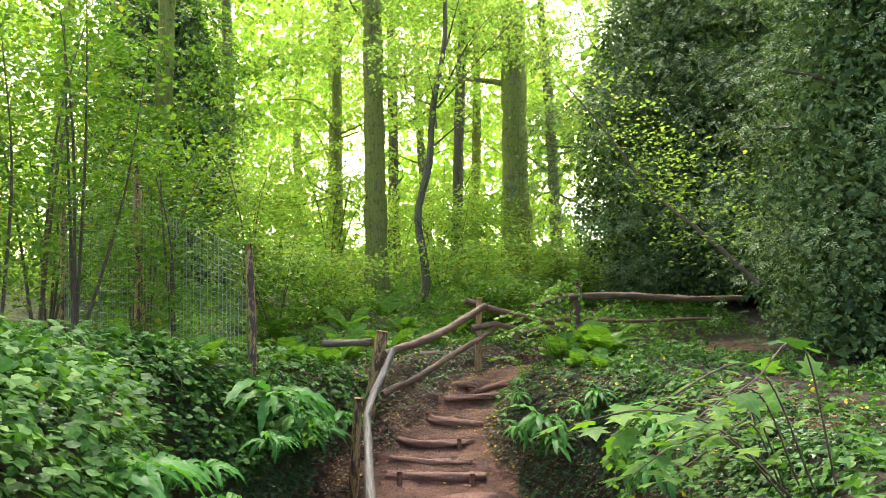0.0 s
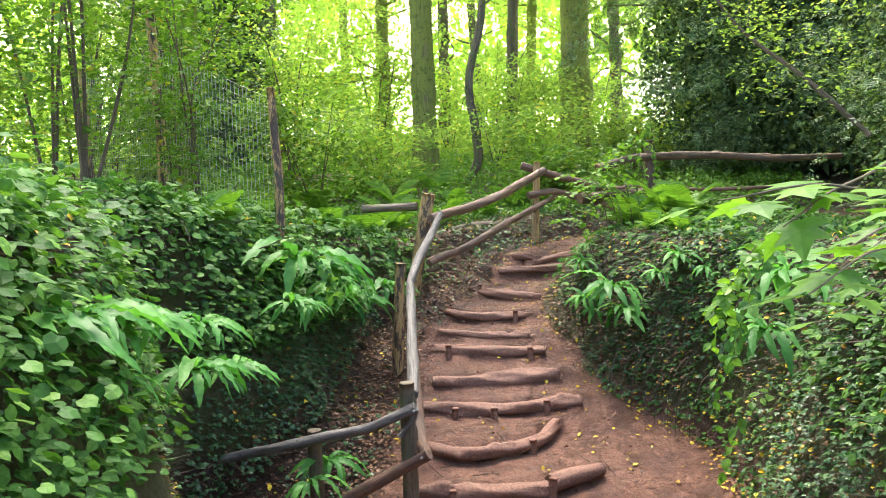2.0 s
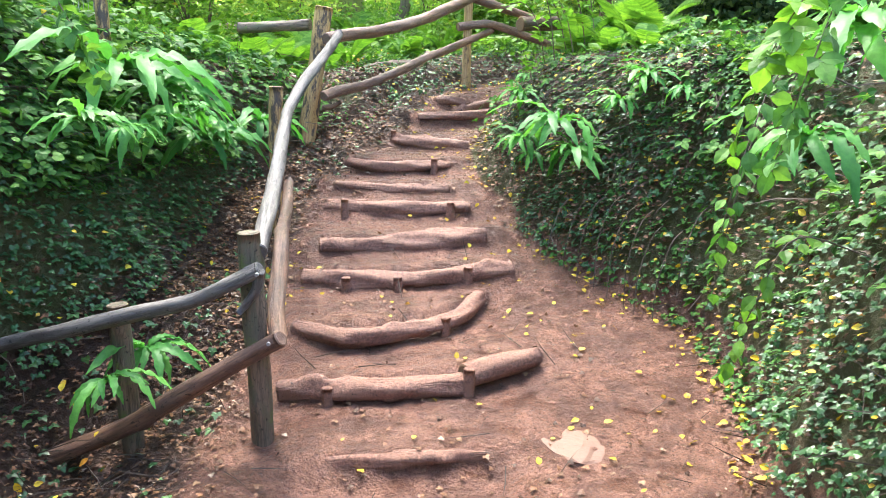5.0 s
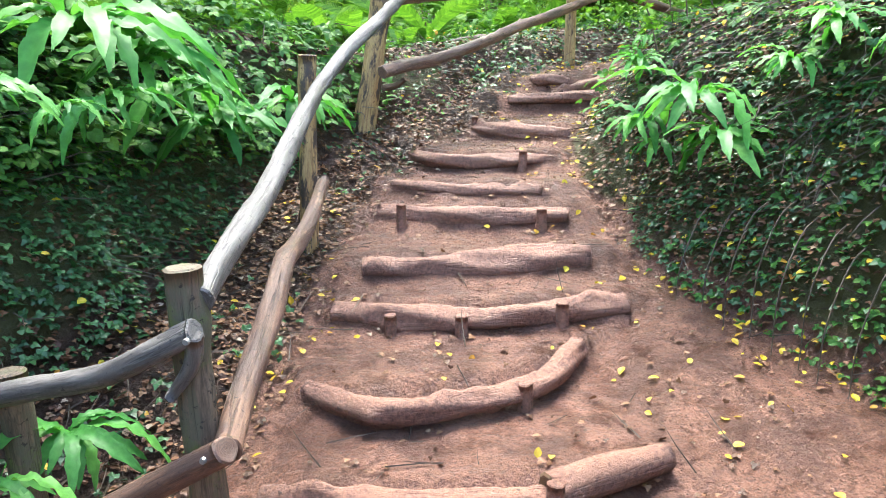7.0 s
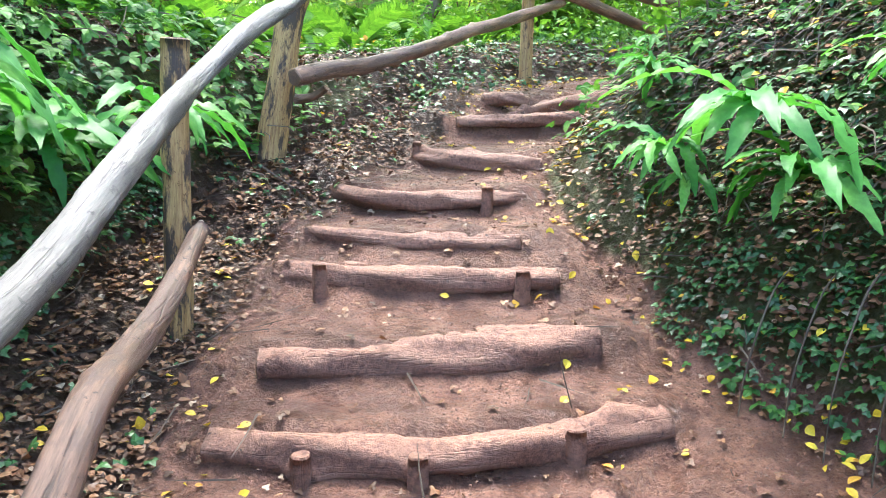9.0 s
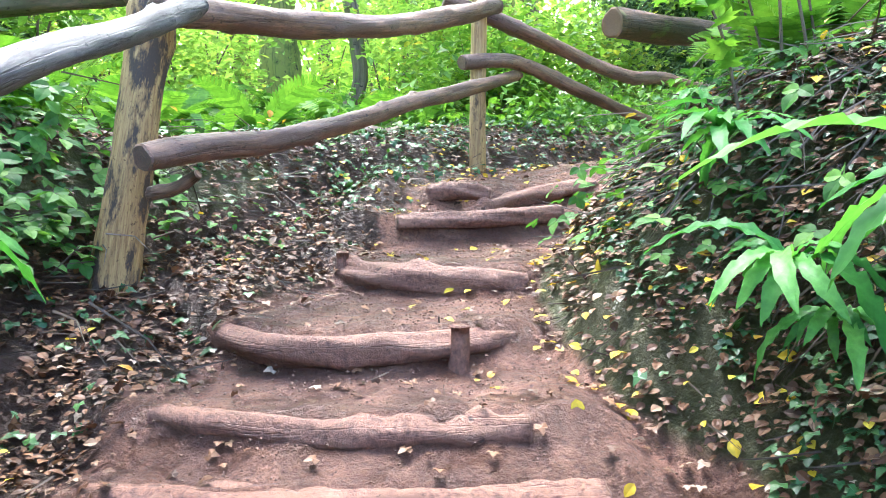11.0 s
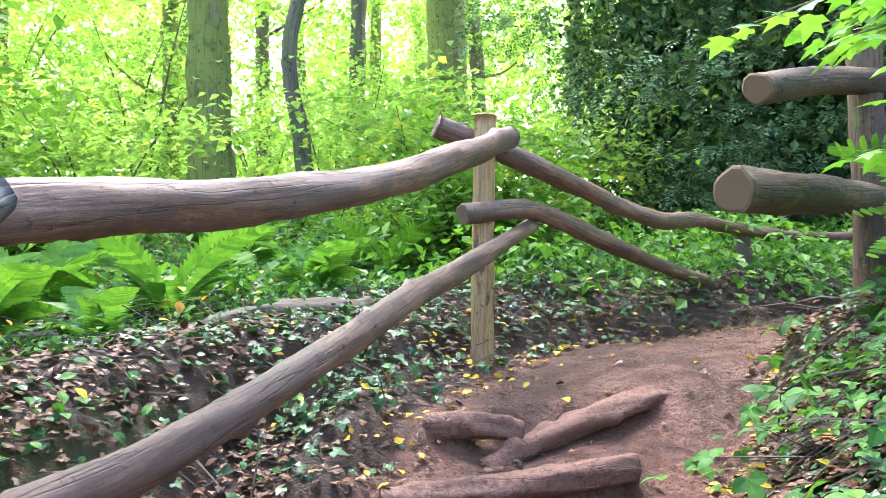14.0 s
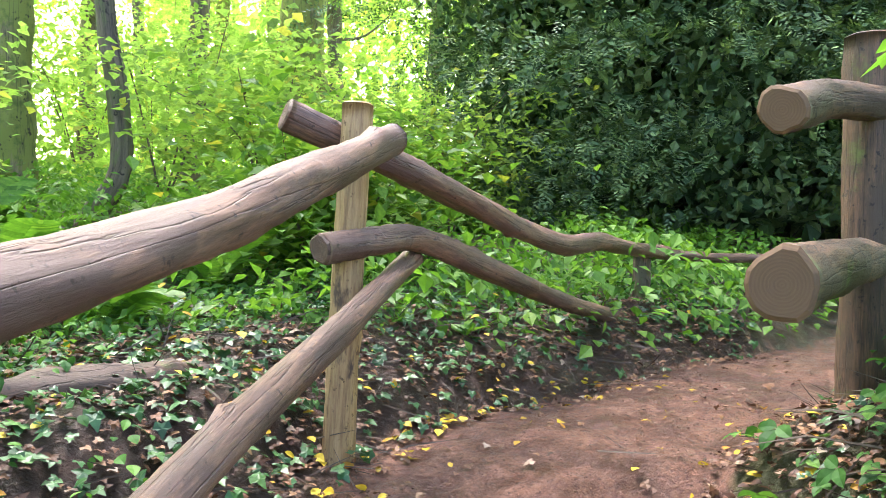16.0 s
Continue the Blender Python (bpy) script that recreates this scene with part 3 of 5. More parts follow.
log_step(6, -0.075, [(-0.70, 10.14, 0.01), (-0.2, 9.97, 0.0), (0.34, 9.94, 0.0)], (0.05, 0.05))
log_step(7, 0.08, [(-0.84, 10.98, 0.0), (-0.66, 10.74, -0.01), (-0.42, 10.46, -0.01), (-0.15, 10.38, -0.01), (0.15, 10.42, -0.01), (0.38, 10.56, -0.02)], (0.05, 0.058, 0.05), [(0.18, 10.36, 0.08)])
log_step(8, 0.23, [(-0.33, 11.52, 0.0), (-0.10, 11.24, -0.01), (0.22, 11.08, -0.03), (0.52, 11.08, -0.06)], (0.05, 0.06, 0.055), [(-0.27, 11.40, 0.26)])
log_step(9, 0.415, [(-0.02, 11.98, 0.0), (0.42, 12.04, 0.005), (0.90, 12.18, 0.01)], (0.04, 0.045))
log_step(10, 0.585, [(0.17, 12.40, -0.01), (0.34, 12.34, 0.0), (0.52, 12.33, -0.03)], (0.05, 0.055, 0.045))
log_step(11, 0.57, [(0.36, 12.24, -0.14), (0.76, 12.47, -0.045), (1.15, 12.69, 0.01), (1.68, 13.0, 0.02)], (0.04, 0.055, 0.05), label="smooth muddy root edging the top landing")


# ---- rustic fences ----
def post(parent, x, y, top, r, mat, seed, lean=(0, 0), label=""):
    z0 = height(x, y) - 0.25
    child("post", tube("post", [(x, y, z0), (x + lean[0] * 0.5, y + lean[1] * 0.5, (z0 + top) / 2), (x + lean[0], y + lean[1], top)], (r * 1.08, r, r * 0.95), (mat, mat), 14, 0.05, 0.09, seed, 3), parent, label)


def rail(parent, points, radii, mat, seed, knots=4, label=""):
    return child("rail", tube("rail", points, radii, (mat, M_CUT if mat is M_DARK else mat), 16, 0.03, 0.13, seed, knots), parent, label)


def bolt(parent, x, y, z):
    """A small steel bolt head on the side of a rail, towards the path's start."""
    bm = bmesh.new()
    bmesh.ops.create_cone(bm, cap_ends=True, segments=8, radius1=0.011, radius2=0.009, depth=0.012)
    bmesh.ops.transform(bm, matrix=pose(x, y, z, 90, 0, 0), verts=bm.verts)
    me = bpy.data.meshes.new("bolt")
    bm.to_mesh(me)
    bm.free()
    me.materials.append(M_WIRE)
    child("bolt", me, parent, "small steel bolt head")


fence = tagged(new("rustic_fence"), "rustic fence of bent weathered poles on rough posts beside the steps", "fence")
fence.location = (0, 0, 0)
post(fence, -1.40, 7.17, -0.29, 0.056, M_POST, 1)
post(fence, -0.64, 7.02, 0.12, 0.058, M_POST, 2, label="mossy dark post")
post(fence, -1.09, 9.40, 0.77, 0.055, M_PEEL, 3, (0.09, 0.0), "peeling split post")
post(fence, -1.13, 10.93, 1.47, 0.085, M_PEEL, 4, (0.29, 0.02), "thick post with peeling golden bark")
post(fence, 0.52, 13.22, 1.87, 0.056, M_PALE, 5, (0.06, 0.0), "pale peeled post")
post(fence, 2.86, 14.93, 1.38, 0.06, M_POST, 6)
forked = rail(fence, [(-3.2, 7.50, -0.96), (-2.16, 7.28, -0.56), (-1.70, 7.16, -0.43), (-1.36, 7.08, -0.33), (-0.95, 7.0, -0.22), (-0.75, 6.95, -0.13), (-0.57, 6.92, -0.04)], (0.036, 0.042, 0.038), M_GREY, 11, 5, "grey forked rail")
rail(fence, [(-0.57, 6.91, -0.05), (-0.585, 6.93, -0.12), (-0.62, 6.945, -0.18), (-0.70, 6.97, -0.27)], (0.030, 0.026, 0.018), M_GREY, 31, 1, "short forked stub")
lower = rail(fence, [(-2.1, 7.24, -1.28), (-1.4, 7.06, -0.94), (-0.96, 6.93, -0.66), (-0.70, 6.88, -0.50), (-0.47, 6.83, -0.36)], (0.05, 0.046, 0.046), M_RAIL, 12, 3)
bolt(forked, -0.575, 6.875, -0.055)
bolt(lower, -0.52, 6.79, -0.375)
long_rail = rail(fence, [(-0.595, 7.03, 0.02), (-0.625, 7.28, 0.10), (-0.70, 7.84, 0.20), (-0.76, 8.31, 0.34), (-0.85, 9.0, 0.54), (-0.88, 9.24, 0.60), (-0.83, 9.75, 0.82), (-0.76, 10.30, 1.01), (-0.70, 10.86, 1.22)], (0.044, 0.046, 0.042), M_GREY, 13, 5, "long bent pale grey rail")
bolt(long_rail, -0.715, 10.75, 1.20)
rail(fence, [(-0.50, 6.90, -0.40), (-0.57, 7.18, -0.36), (-0.64, 7.58, -0.275), (-0.705, 8.0, -0.125), (-0.77, 8.35, -0.115), (-0.83, 8.75, -0.075), (-0.92, 9.30, 0.05)], (0.048, 0.046, 0.038), M_RAIL, 14, 4)
rail(fence, [(-0.80, 10.72, 1.17), (-0.69, 10.93, 1.205), (-0.56, 11.15, 1.235), (-0.40, 11.41, 1.265), (-0.03, 12.01, 1.385), (0.34, 12.62, 1.565), (0.68, 13.13, 1.745)], (0.052, 0.060, 0.056), M_RAIL, 15, 6, "thick bent rail with knots")
rail(fence, [(-1.72, 11.15, 1.30), (-1.00, 11.02, 1.32)], (0.055, 0.055), M_POST, 32, 2, "short dark log behind the post")
rail(fence, [(-0.82, 10.54, 0.655), (-0.74, 10.68, 0.685), (-0.65, 10.85, 0.71), (-0.52, 11.07, 0.735), (-0.36, 11.35, 0.795), (-0.15, 11.73, 0.89), (0.08, 12.13, 1.005), (0.42, 12.72, 1.145), (0.86, 13.47, 1.345)], (0.045, 0.047, 0.042), M_RAIL, 16, 5)
rail(fence, [(0.35, 13.30, 1.835), (0.72, 13.36, 1.70), (1.14, 13.64, 1.585), (1.55, 13.93, 1.47), (1.89, 14.16, 1.41), (2.24, 14.42, 1.43), (2.60, 14.69, 1.40), (3.24, 15.10, 1.36)], (0.056, 0.052, 0.044), M_RAIL, 17, 4)
rail(fence, [(0.44, 13.10, 1.375), (0.66, 13.22, 1.405), (0.89, 13.42, 1.41), (1.34, 13.75, 1.275), (1.95, 14.21, 1.10), (2.95, 14.94, 0.88)], (0.05, 0.048, 0.042), M_RAIL, 18, 5)
rail(fence, [(2.70, 14.78, 1.06), (3.0, 15.0, 0.93), (3.69, 15.15, 0.85), (5.0, 15.2, 0.83)], (0.036, 0.04, 0.036), M_RAIL, 19, 3)
rail(fence, [(3.1, 15.08, 1.36), (3.9, 15.2, 1.34), (5.2, 15.3, 1.36)], (0.036, 0.03), M_RAIL, 20, 3)
rail(fence, [(-0.86, 10.72, 0.54), (-0.76, 10.68, 0.555), (-0.68, 10.66, 0.60)], (0.026, 0.024, 0.018), M_DARK, 33, 1, "short broken branch stub")
fence2 = tagged(new("rustic_fence"), "rustic fence of sawn logs on a dark post", "fence")
post(fence2, 2.13, 12.56, 2.10, 0.075, M_DARK, 7)
rail(fence2, [(1.09, 11.80, 1.33), (1.98, 12.44, 1.37), (2.5, 12.7, 1.38)], (0.074, 0.07, 0.062), M_DARK, 21, 3, "thick log with a sawn end")
rail(fence2, [(1.36, 12.10, 1.73), (1.95, 12.46, 1.86), (2.98, 12.62, 1.87), (3.9, 12.66, 1.80), (4.8, 12.7, 1.80)], (0.058, 0.054, 0.04), M_DARK, 22, 3, "thick log with a sawn end")


# ---- trees ----
def crown_points(rng, centre, radius, count, clumps, squash=0.8, hollow=0.35):
    """Leaf places in uneven clumps, denser towards the outside."""
    c = rng.normal(size=(clumps, 3))
    c /= np.linalg.norm(c, axis=1)[:, None]
    c *= (rng.uniform(hollow, 1, clumps) ** 0.6)[:, None]
    size = rng.uniform(0.18, 0.38, clumps)
    k = rng.integers(0, clumps, count)
    p = c[k] + rng.normal(size=(count, 3)) * size[k][:, None] * (1, 1, 0.45) * 0.62
    return p * np.array((radius[0], radius[1], radius[2] * squash)) + centre, c * np.array((radius[0], radius[1], radius[2] * squash)) + centre


def tree(name, x, y, h, r, crowns, mat, seed, leaf, label, leaf_size=0.12, lean=(0, 0), count=3000, clumps=40, category="tree", limbs=6, template=LEAF2, crook=0.0):
    rng = np.random.default_rng(seed)
    z = height(x, y)
    ob = tagged(new(name), label, category)
    ob.location = (x, y, z)
    pts = [(0, 0, -0.3), (lean[0] * 0.1, lean[1] * 0.1, h * 0.12), (lean[0] * 0.45 + rng.normal(0, r * 0.5), lean[1] * 0.45, h * 0.5), (lean[0], lean[1], h)]
    if crook:
        pts = [tuple(p) for p in spline(pts, 9)]
        pts = pts[:1] + [(a + rng.normal(0, crook), b, c) for a, b, c in pts[1:]]
    child("trunk", tube("trunk", pts, (r * 1.35, r, r * 0.85, r * 0.45), (mat, M_CUT), 14, 0.3, 0.10, seed, 4), ob)
    allp = []
    for c, rad, share in crowns:
        p, cc = crown_points(rng, np.array(c), rad, int(count * share), max(6, int(clumps * share)))
        allp.append(p)
        for j in range(min(limbs, len(cc))):
            e = cc[j]
            zt = np.clip(e[2] - rng.uniform(0.5, 2.0), h * 0.2, h * 0.95)
            b = np.array((lean[0] * zt / h, lean[1] * zt / h, zt))
            m = (b + e) / 2 + rng.normal(0, 0.25, 3)
            child("limb", tube("limb", [b, m, e], (r * 0.28, r * 0.16, r * 0.06), (mat,), 6, 0.25, 0.1, seed + j), ob)
    p = np.vstack(allp)
    n = len(p)
    d = rng.normal(size=(n, 3)) * (1, 1, 0.6) + (0, 0, -0.35)
    up = rng.normal(size=(n, 3)) * 0.5 + (0, 0, 1)
    child("crown", scatter("crown", template, p, d, up, rng.uniform(0.6, 1.3, n) * leaf_size, [leaf]), ob)
    return ob


rngv = np.random.default_rng(77)
tree("beech_tree", -1.87, 20.5, 19, 0.29, [((0, 0, 17), (4, 4, 3), 0.25), ((0.6, 1.2, 8.5), (3.4, 2.0, 3.4), 0.75)], M_BARK, 1, G_BRIGHT, "tall straight tree with a mossy yellow-green trunk", 0.13, (-0.2, 0), 5000, 60)
tree("beech_tree", 2.25, 25.9, 20, 0.46, [((0, 0, 18), (4, 4, 3), 0.25), ((-0.8, 1.2, 9.5), (3.8, 2.4, 3.8), 0.75)], M_BARK, 2, G_BRIGHT, "tall thick tree with a mossy green trunk", 0.14, (0.1, 0.2), 5000, 60)
tree("ash_tree", -6.2, 16.3, 14, 0.2, [((0, 0, 10), (4, 4, 4), 0.7), ((0.8, -0.6, 5.0), (2.4, 1.6, 1.6), 0.3)], M_BARK, 3, G_MID, "slender tree with a pale mossy trunk", 0.12, (0.3, 0), 9000, 80)
tree("young_oak", -0.75, 18.6, 8, 0.10, [((1.0, 0, 6.5), (2.4, 2.4, 2.4), 1)], M_BARK2, 4, G_BRIGHT, "thin crooked dark tree leaning over", 0.11, (1.0, 0.3), 3500, 40, crook=0.10)
tree("birch_tree", 0.2, 27.0, 14, 0.2, [((0, 0, 11), (3.5, 3.5, 4), 1)], M_BARK2, 5, G_BRIGHT, "slim grey-brown tree among others", 0.15, (0.9, 0), 6000, 60)
WOOD = [(-4.2, 29, 15, 0.2), (-8.5, 30, 16, 0.25), (-13, 25, 15, 0.22), (5.0, 36, 17, 0.26), (1.2, 40, 17, 0.26), (-2.6, 36, 18, 0.26), (-14, 36, 17, 0.3), (10, 42, 18, 0.3),
        (-10.5, 13, 12, 0.16), (-13, 18, 13, 0.2), (-6.5, 42, 18, 0.3), (16, 32, 17, 0.3), (-20, 30, 17, 0.3), (20, 40, 18, 0.3), (4.5, 48, 18, 0.3), (-1.5, 50, 18, 0.3), (-10, 50, 18, 0.3), (12, 15, 12, 0.2)]
# far crowns get the haze-paled leaf colour, nearer ones the plain green
for k, (x, y, h, r) in enumerate(WOOD):
    tree("woodland_tree", x, y, h, r, [((0, 0, h * 0.74), (4.0, 4.0, 3.0), 0.3), ((0.3, 0.3, h * 0.46), (3.8, 3.6, 2.8), 0.4), ((0, 0, h * 0.18), (3.8, 3.8, 2.2), 0.3)],
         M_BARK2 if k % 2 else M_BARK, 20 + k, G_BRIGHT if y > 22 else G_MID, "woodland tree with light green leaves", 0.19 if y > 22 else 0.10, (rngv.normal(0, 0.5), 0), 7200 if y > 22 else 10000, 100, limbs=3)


def sapling(name, x, y, h, spread, seed, count, size, leaf, label, stems=4, low=0.15):
    """A bush of several thin stems with leaves along them."""
    rng = np.random.default_rng(seed)
    ob = tagged(new(name), label, "shrub")
    ob.location = (x, y, height(x, y))
    ends = []
    for j in range(stems):
        a = rng.uniform(0, 6.28)
        e = np.array((math.cos(a) * spread * rng.uniform(0.3, 1), math.sin(a) * spread * rng.uniform(0.3, 1), h * rng.uniform(0.7, 1)))
        m = e * (0.35, 0.35, 0.55) + rng.normal(0, 0.1, 3)
        line = spline([(0, 0, -0.1), m, e], 40)
        child("stem", tube("stem", [(0, 0, -0.1), m, e], (0.009 + 0.003 * h, 0.006 + 0.002 * h, 0.004), (M_TWIG,), 6, 0.12, 0.1, seed + j), ob)
        ends.append(line)
    line = np.vstack(ends)
    line = line[line[:, 2] > low * h]
    hubs = line[rng.integers(0, len(line), max(10, count // 22))] + rng.normal(0, spread * 0.28, (max(10, count // 22), 3)) * (1, 1, 0.5)
    k = rng.integers(0, len(hubs), count)
    p = hubs[k] + rng.normal(0, 1, (count, 3)) * (size * 2.6, size * 2.6, size * 0.8)
    p[:, 2] = np.maximum(p[:, 2], 0.05)
    d = rng.normal(0, 1, (count, 3)) * (1, 1, 0.25) + (0, 0, -0.25)
    up = rng.normal(0, 0.28, (count, 3)) + (0, 0, 1)
    child("foliage", scatter("foliage", LEAF6 if size > 0.05 and y < 12 else LEAF2, p, d, up, rng.uniform(0.6, 1.3, count) * size, [leaf]), ob)
    return ob


BUSHES = [(-4.6, 8.2, 4.0, 1.2), (-3.7, 10.8, 3.4, 1.0), (-5.6, 6.2, 4.4, 1.3), (-4.8, 12.5, 4.2, 1.3), (-3.3, 15.0, 2.4, 1.2), (-5.0, 19.5, 4.5, 1.8), (-3.6, 23.5, 5.0, 2.0), (-0.2, 22.5, 3.0, 1.8),
          (0.8, 18.2, 1.6, 1.3), (1.2, 23.0, 3.2, 1.7), (-7.5, 11.5, 5.0, 1.6), (-8.5, 17.5, 5.5, 2.0), (3.4, 29.5, 4.0, 2.2), (-6.5, 25.5, 5.5, 2.2), (-1.9, 28.5, 4.0, 2.2), (-0.6, 32.0, 5, 2.4),
          (-10.5, 21, 5.5, 2.0), (3.0, 19.0, 1.8, 1.3), (-2.6, 17.6, 2.0, 1.2), (0.9, 15.9, 1.0, 0.9), (-4.4, 9.4, 5.0, 1.3), (-5.4, 10.4, 5.0, 1.4), (-6.6, 8.4, 5.0, 1.5), (-7.4, 14.4, 6.0, 1.8), (-5.9, 14.6, 5.0, 1.5), (-9.0, 10.5, 6.0, 1.8), (-8.6, 13.2, 7.0, 1.8), (-5.2, 7.4, 5.0, 1.3)]
# bushes further in also get the haze-paled leaf colour
for k, (x, y, h, sp) in enumerate(BUSHES):
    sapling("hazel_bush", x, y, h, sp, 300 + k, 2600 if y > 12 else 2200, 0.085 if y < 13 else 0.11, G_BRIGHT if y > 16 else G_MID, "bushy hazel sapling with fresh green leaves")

SPRIG = spray(8, np.random.default_rng(5))


def yew(x, y, h, rad, seed, count, clumps, label, size=(0.26, 0.5)):
    rng = np.random.default_rng(seed)
    z = height(x, y)
    ob = tagged(new("yew_tree"), label, "yew tree")
    ob.location = (x, y, z)
    child("trunk", tube("trunk", [(0, 0, -0.3), (0.1, 0, h * 0.4), (0, 0.1, h * 0.85)], (0.35, 0.25, 0.08), (M_BARK2, M_CUT), 12, 0.3, 0.15, seed, 4), ob)
    a = rng.uniform(0, 6.28, clumps)
    zc = rng.uniform(0.0, 0.98, clumps)
    rr = rad * np.sqrt(np.clip(1 - (zc - 0.22) ** 2 / 0.62, 0.04, 1)) * rng.uniform(0.66, 1.04, clumps)
    c = np.column_stack([np.cos(a) * rr, np.sin(a) * rr, zc * h])
    k = rng.integers(0, clumps, count)
    out = np.column_stack([np.cos(a), np.sin(a), np.full(clumps, -0.25)])[k]
    t = rng.uniform(-1.0, 0.6, count)[:, None]
    side = np.column_stack([-np.sin(a), np.cos(a), np.zeros(clumps)])[k]
    p = c[k] + out * t + side * rng.normal(0, 0.45, (count, 1)) + np.column_stack([np.zeros(count), np.zeros(count), rng.normal(0, 0.2, count)])
    p[:, 2] = np.maximum(p[:, 2], 0.05)
    d = out + rng.normal(0, 0.45, (count, 3)) + (0, 0, -0.25)
    up = rng.normal(0, 0.35, (count, 3)) + (0, 0, 1)
    child("crown", scatter("crown", SPRIG, p, d, up, rng.uniform(*size, count), [G_YEW]), ob)
    # older foliage inside
    n = int(count * 1.6)
    a, zc = rng.uniform(0, 6.28, n), rng.uniform(0, 0.92, n)
    rr = rad * np.sqrt(np.clip(1 - (zc - 0.22) ** 2 / 0.62, 0.04, 1)) * rng.uniform(0.45, 0.8, n)
    p = np.column_stack([np.cos(a) * rr, np.sin(a) * rr, zc * h])
    child("inner_foliage", scatter("inner_foliage", LEAF2, p, rng.normal(0, 1, (n, 3)), rng.normal(0, 1, (n, 3)), rng.uniform(size[0] * 0.45, size[1] * 0.5, n), [G_YEW]), ob)
    n = int(count * 0.5)
    a, zc = rng.uniform(0, 6.28, n), rng.uniform(0, 0.95, n)
    rr = rad * np.sqrt(np.clip(1 - (zc - 0.22) ** 2 / 0.62, 0.04, 1)) * rng.uniform(0.3, 0.62, n)
    p = np.column_stack([np.cos(a) * rr, np.sin(a) * rr, zc * h])
    child("old_foliage", scatter("old_foliage", LEAF2, p, rng.normal(0, 1, (n, 3)), rng.normal(0, 1, (n, 3)), rng.uniform(size[1] * 0.85, size[1] * 1.25, n), [G_YEW]), ob)
    for j in range(14):
        b = np.array((0, 0, c[j, 2] * 0.8))
        child("limb", tube("limb", [b, (b + c[j]) / 2 + (0, 0, 0.2), c[j]], (0.09, 0.06, 0.02), (M_BARK2,), 6, 0.3, 0.1, seed + j), ob)


yew(8.2, 21.0, 11, 5.9, 31, 46000, 520, "broad dark yew with dense drooping foliage down to the ground", (0.18, 0.36))
yew(7.4, 11.5, 9, 3.3, 32, 26000, 280, "dark evergreen yew overhanging the bank", (0.10, 0.24))
yew(-8.6, 23.0, 10, 2.6, 33, 8000, 130, "dark narrow evergreen behind other trees")


# ---- undergrowth ----
def cover(name, label, count, box, template, size, mat, lift, seed, dens=None, droop=0.3, clump=0.0, category="undergrowth"):
    """Leaves over the ground inside box, at heights up to lift above it."""
    rng = np.random.default_rng(seed)
    x0, x1, y0, y1 = box
    x, y = rng.uniform(x0, x1, count), rng.uniform(y0, y1, count)
    if clump:
        n = 0.5 + 0.5 * fbm(x * 1.1, y * 1.1, seed)
        keep = rng.uniform(0, 1, count) < np.clip(n * 2 - clump, 0, 1)
        x, y = x[keep], y[keep]
    h, w, m = terrain(x.copy(), y.copy())
    keep = (w < 0.1) if dens is None else dens(x, y, h, w, m, rng)
    x, y, h, w = x[keep], y[keep], h[keep], w[keep]
    e = 0.06
    hx, hy = ground_at(x + e, y) - h, ground_at(x, y + e) - h
    nrm = np.column_stack([-hx / e, -hy / e, np.ones(len(x))])
    nrm /= np.linalg.norm(nrm, axis=1)[:, None]
    up_l = rng.uniform(0.02, 1, len(x)) ** 1.4 * lift * (0.55 + 0.5 * fbm(x * 1.7, y * 1.7, seed + 1))
    p = np.column_stack([x, y, h]) + nrm * np.maximum(up_l, 0.015)[:, None]
    n = len(p)
    away = nrm * (1, 1, 0)
    d = away * 0.9 + rng.normal(0, 0.55, (n, 3)) * (1, 1, 0.4) + (0, 0, -droop)
    up = nrm * 0.8 + rng.normal(0, 0.3, (n, 3)) + (0, 0, 0.7)
    me = scatter(name, template, p, d, up, rng.uniform(*size, n), [mat])
    return tagged(new(name, me), label, category, kind="stuff")


def off_path(x, y, h, w, m, rng):
    return w < 0.1


def bare_banks(x, y, h, w, m, rng):
    return (w < 0.55) & (rng.uniform(0, 1, len(x)) < np.where(w > 0, 0.2, np.where((x < 0) & (y < 12.3) & (m < 0.3), 0.34, 0.8)))


cover("ivy_cover", "dark green ivy creeping over the banks", 46000, (-3.2, 3.4, 4.5, 15), IVY, (0.025, 0.065), G_IVY, 0.10, 1, bare_banks, clump=0.3)
BANK = lambda x, y, h, w, m, rng: ((w < -0.3) | (m > 0.5) | ((y < 7.6) & (w < 0.7) & (h > 0.5))) & (h > 0.25)
cover("bramble_thicket", "dense bramble leaves covering the bank top", 17000, (-4.6, -1.0, 0.8, 11.5), TRIPLE, (0.045, 0.09), G_BRAMBLE, 0.42, 2, BANK, clump=0.0)
cover("ground_ivy", "broad round leaves crowding over the bank", 20000, (-3.4, -1.0, 2.5, 9.6), ROUND, (0.04, 0.08), G_BRAMBLE, 0.45, 22, BANK, clump=0.25)
cover("bramble_thicket", "bramble leaves hanging over the steep bank", 16000, (-2.2, -0.9, 0.8, 10.0), TRIPLE, (0.03, 0.065), G_BRAMBLE, 0.2, 12,
      lambda x, y, h, w, m, rng: (m > 0.3) & (h > np.where(y < 4.6, -0.4, np.where(y < 7, 0.45, 0.15))), clump=0.2)
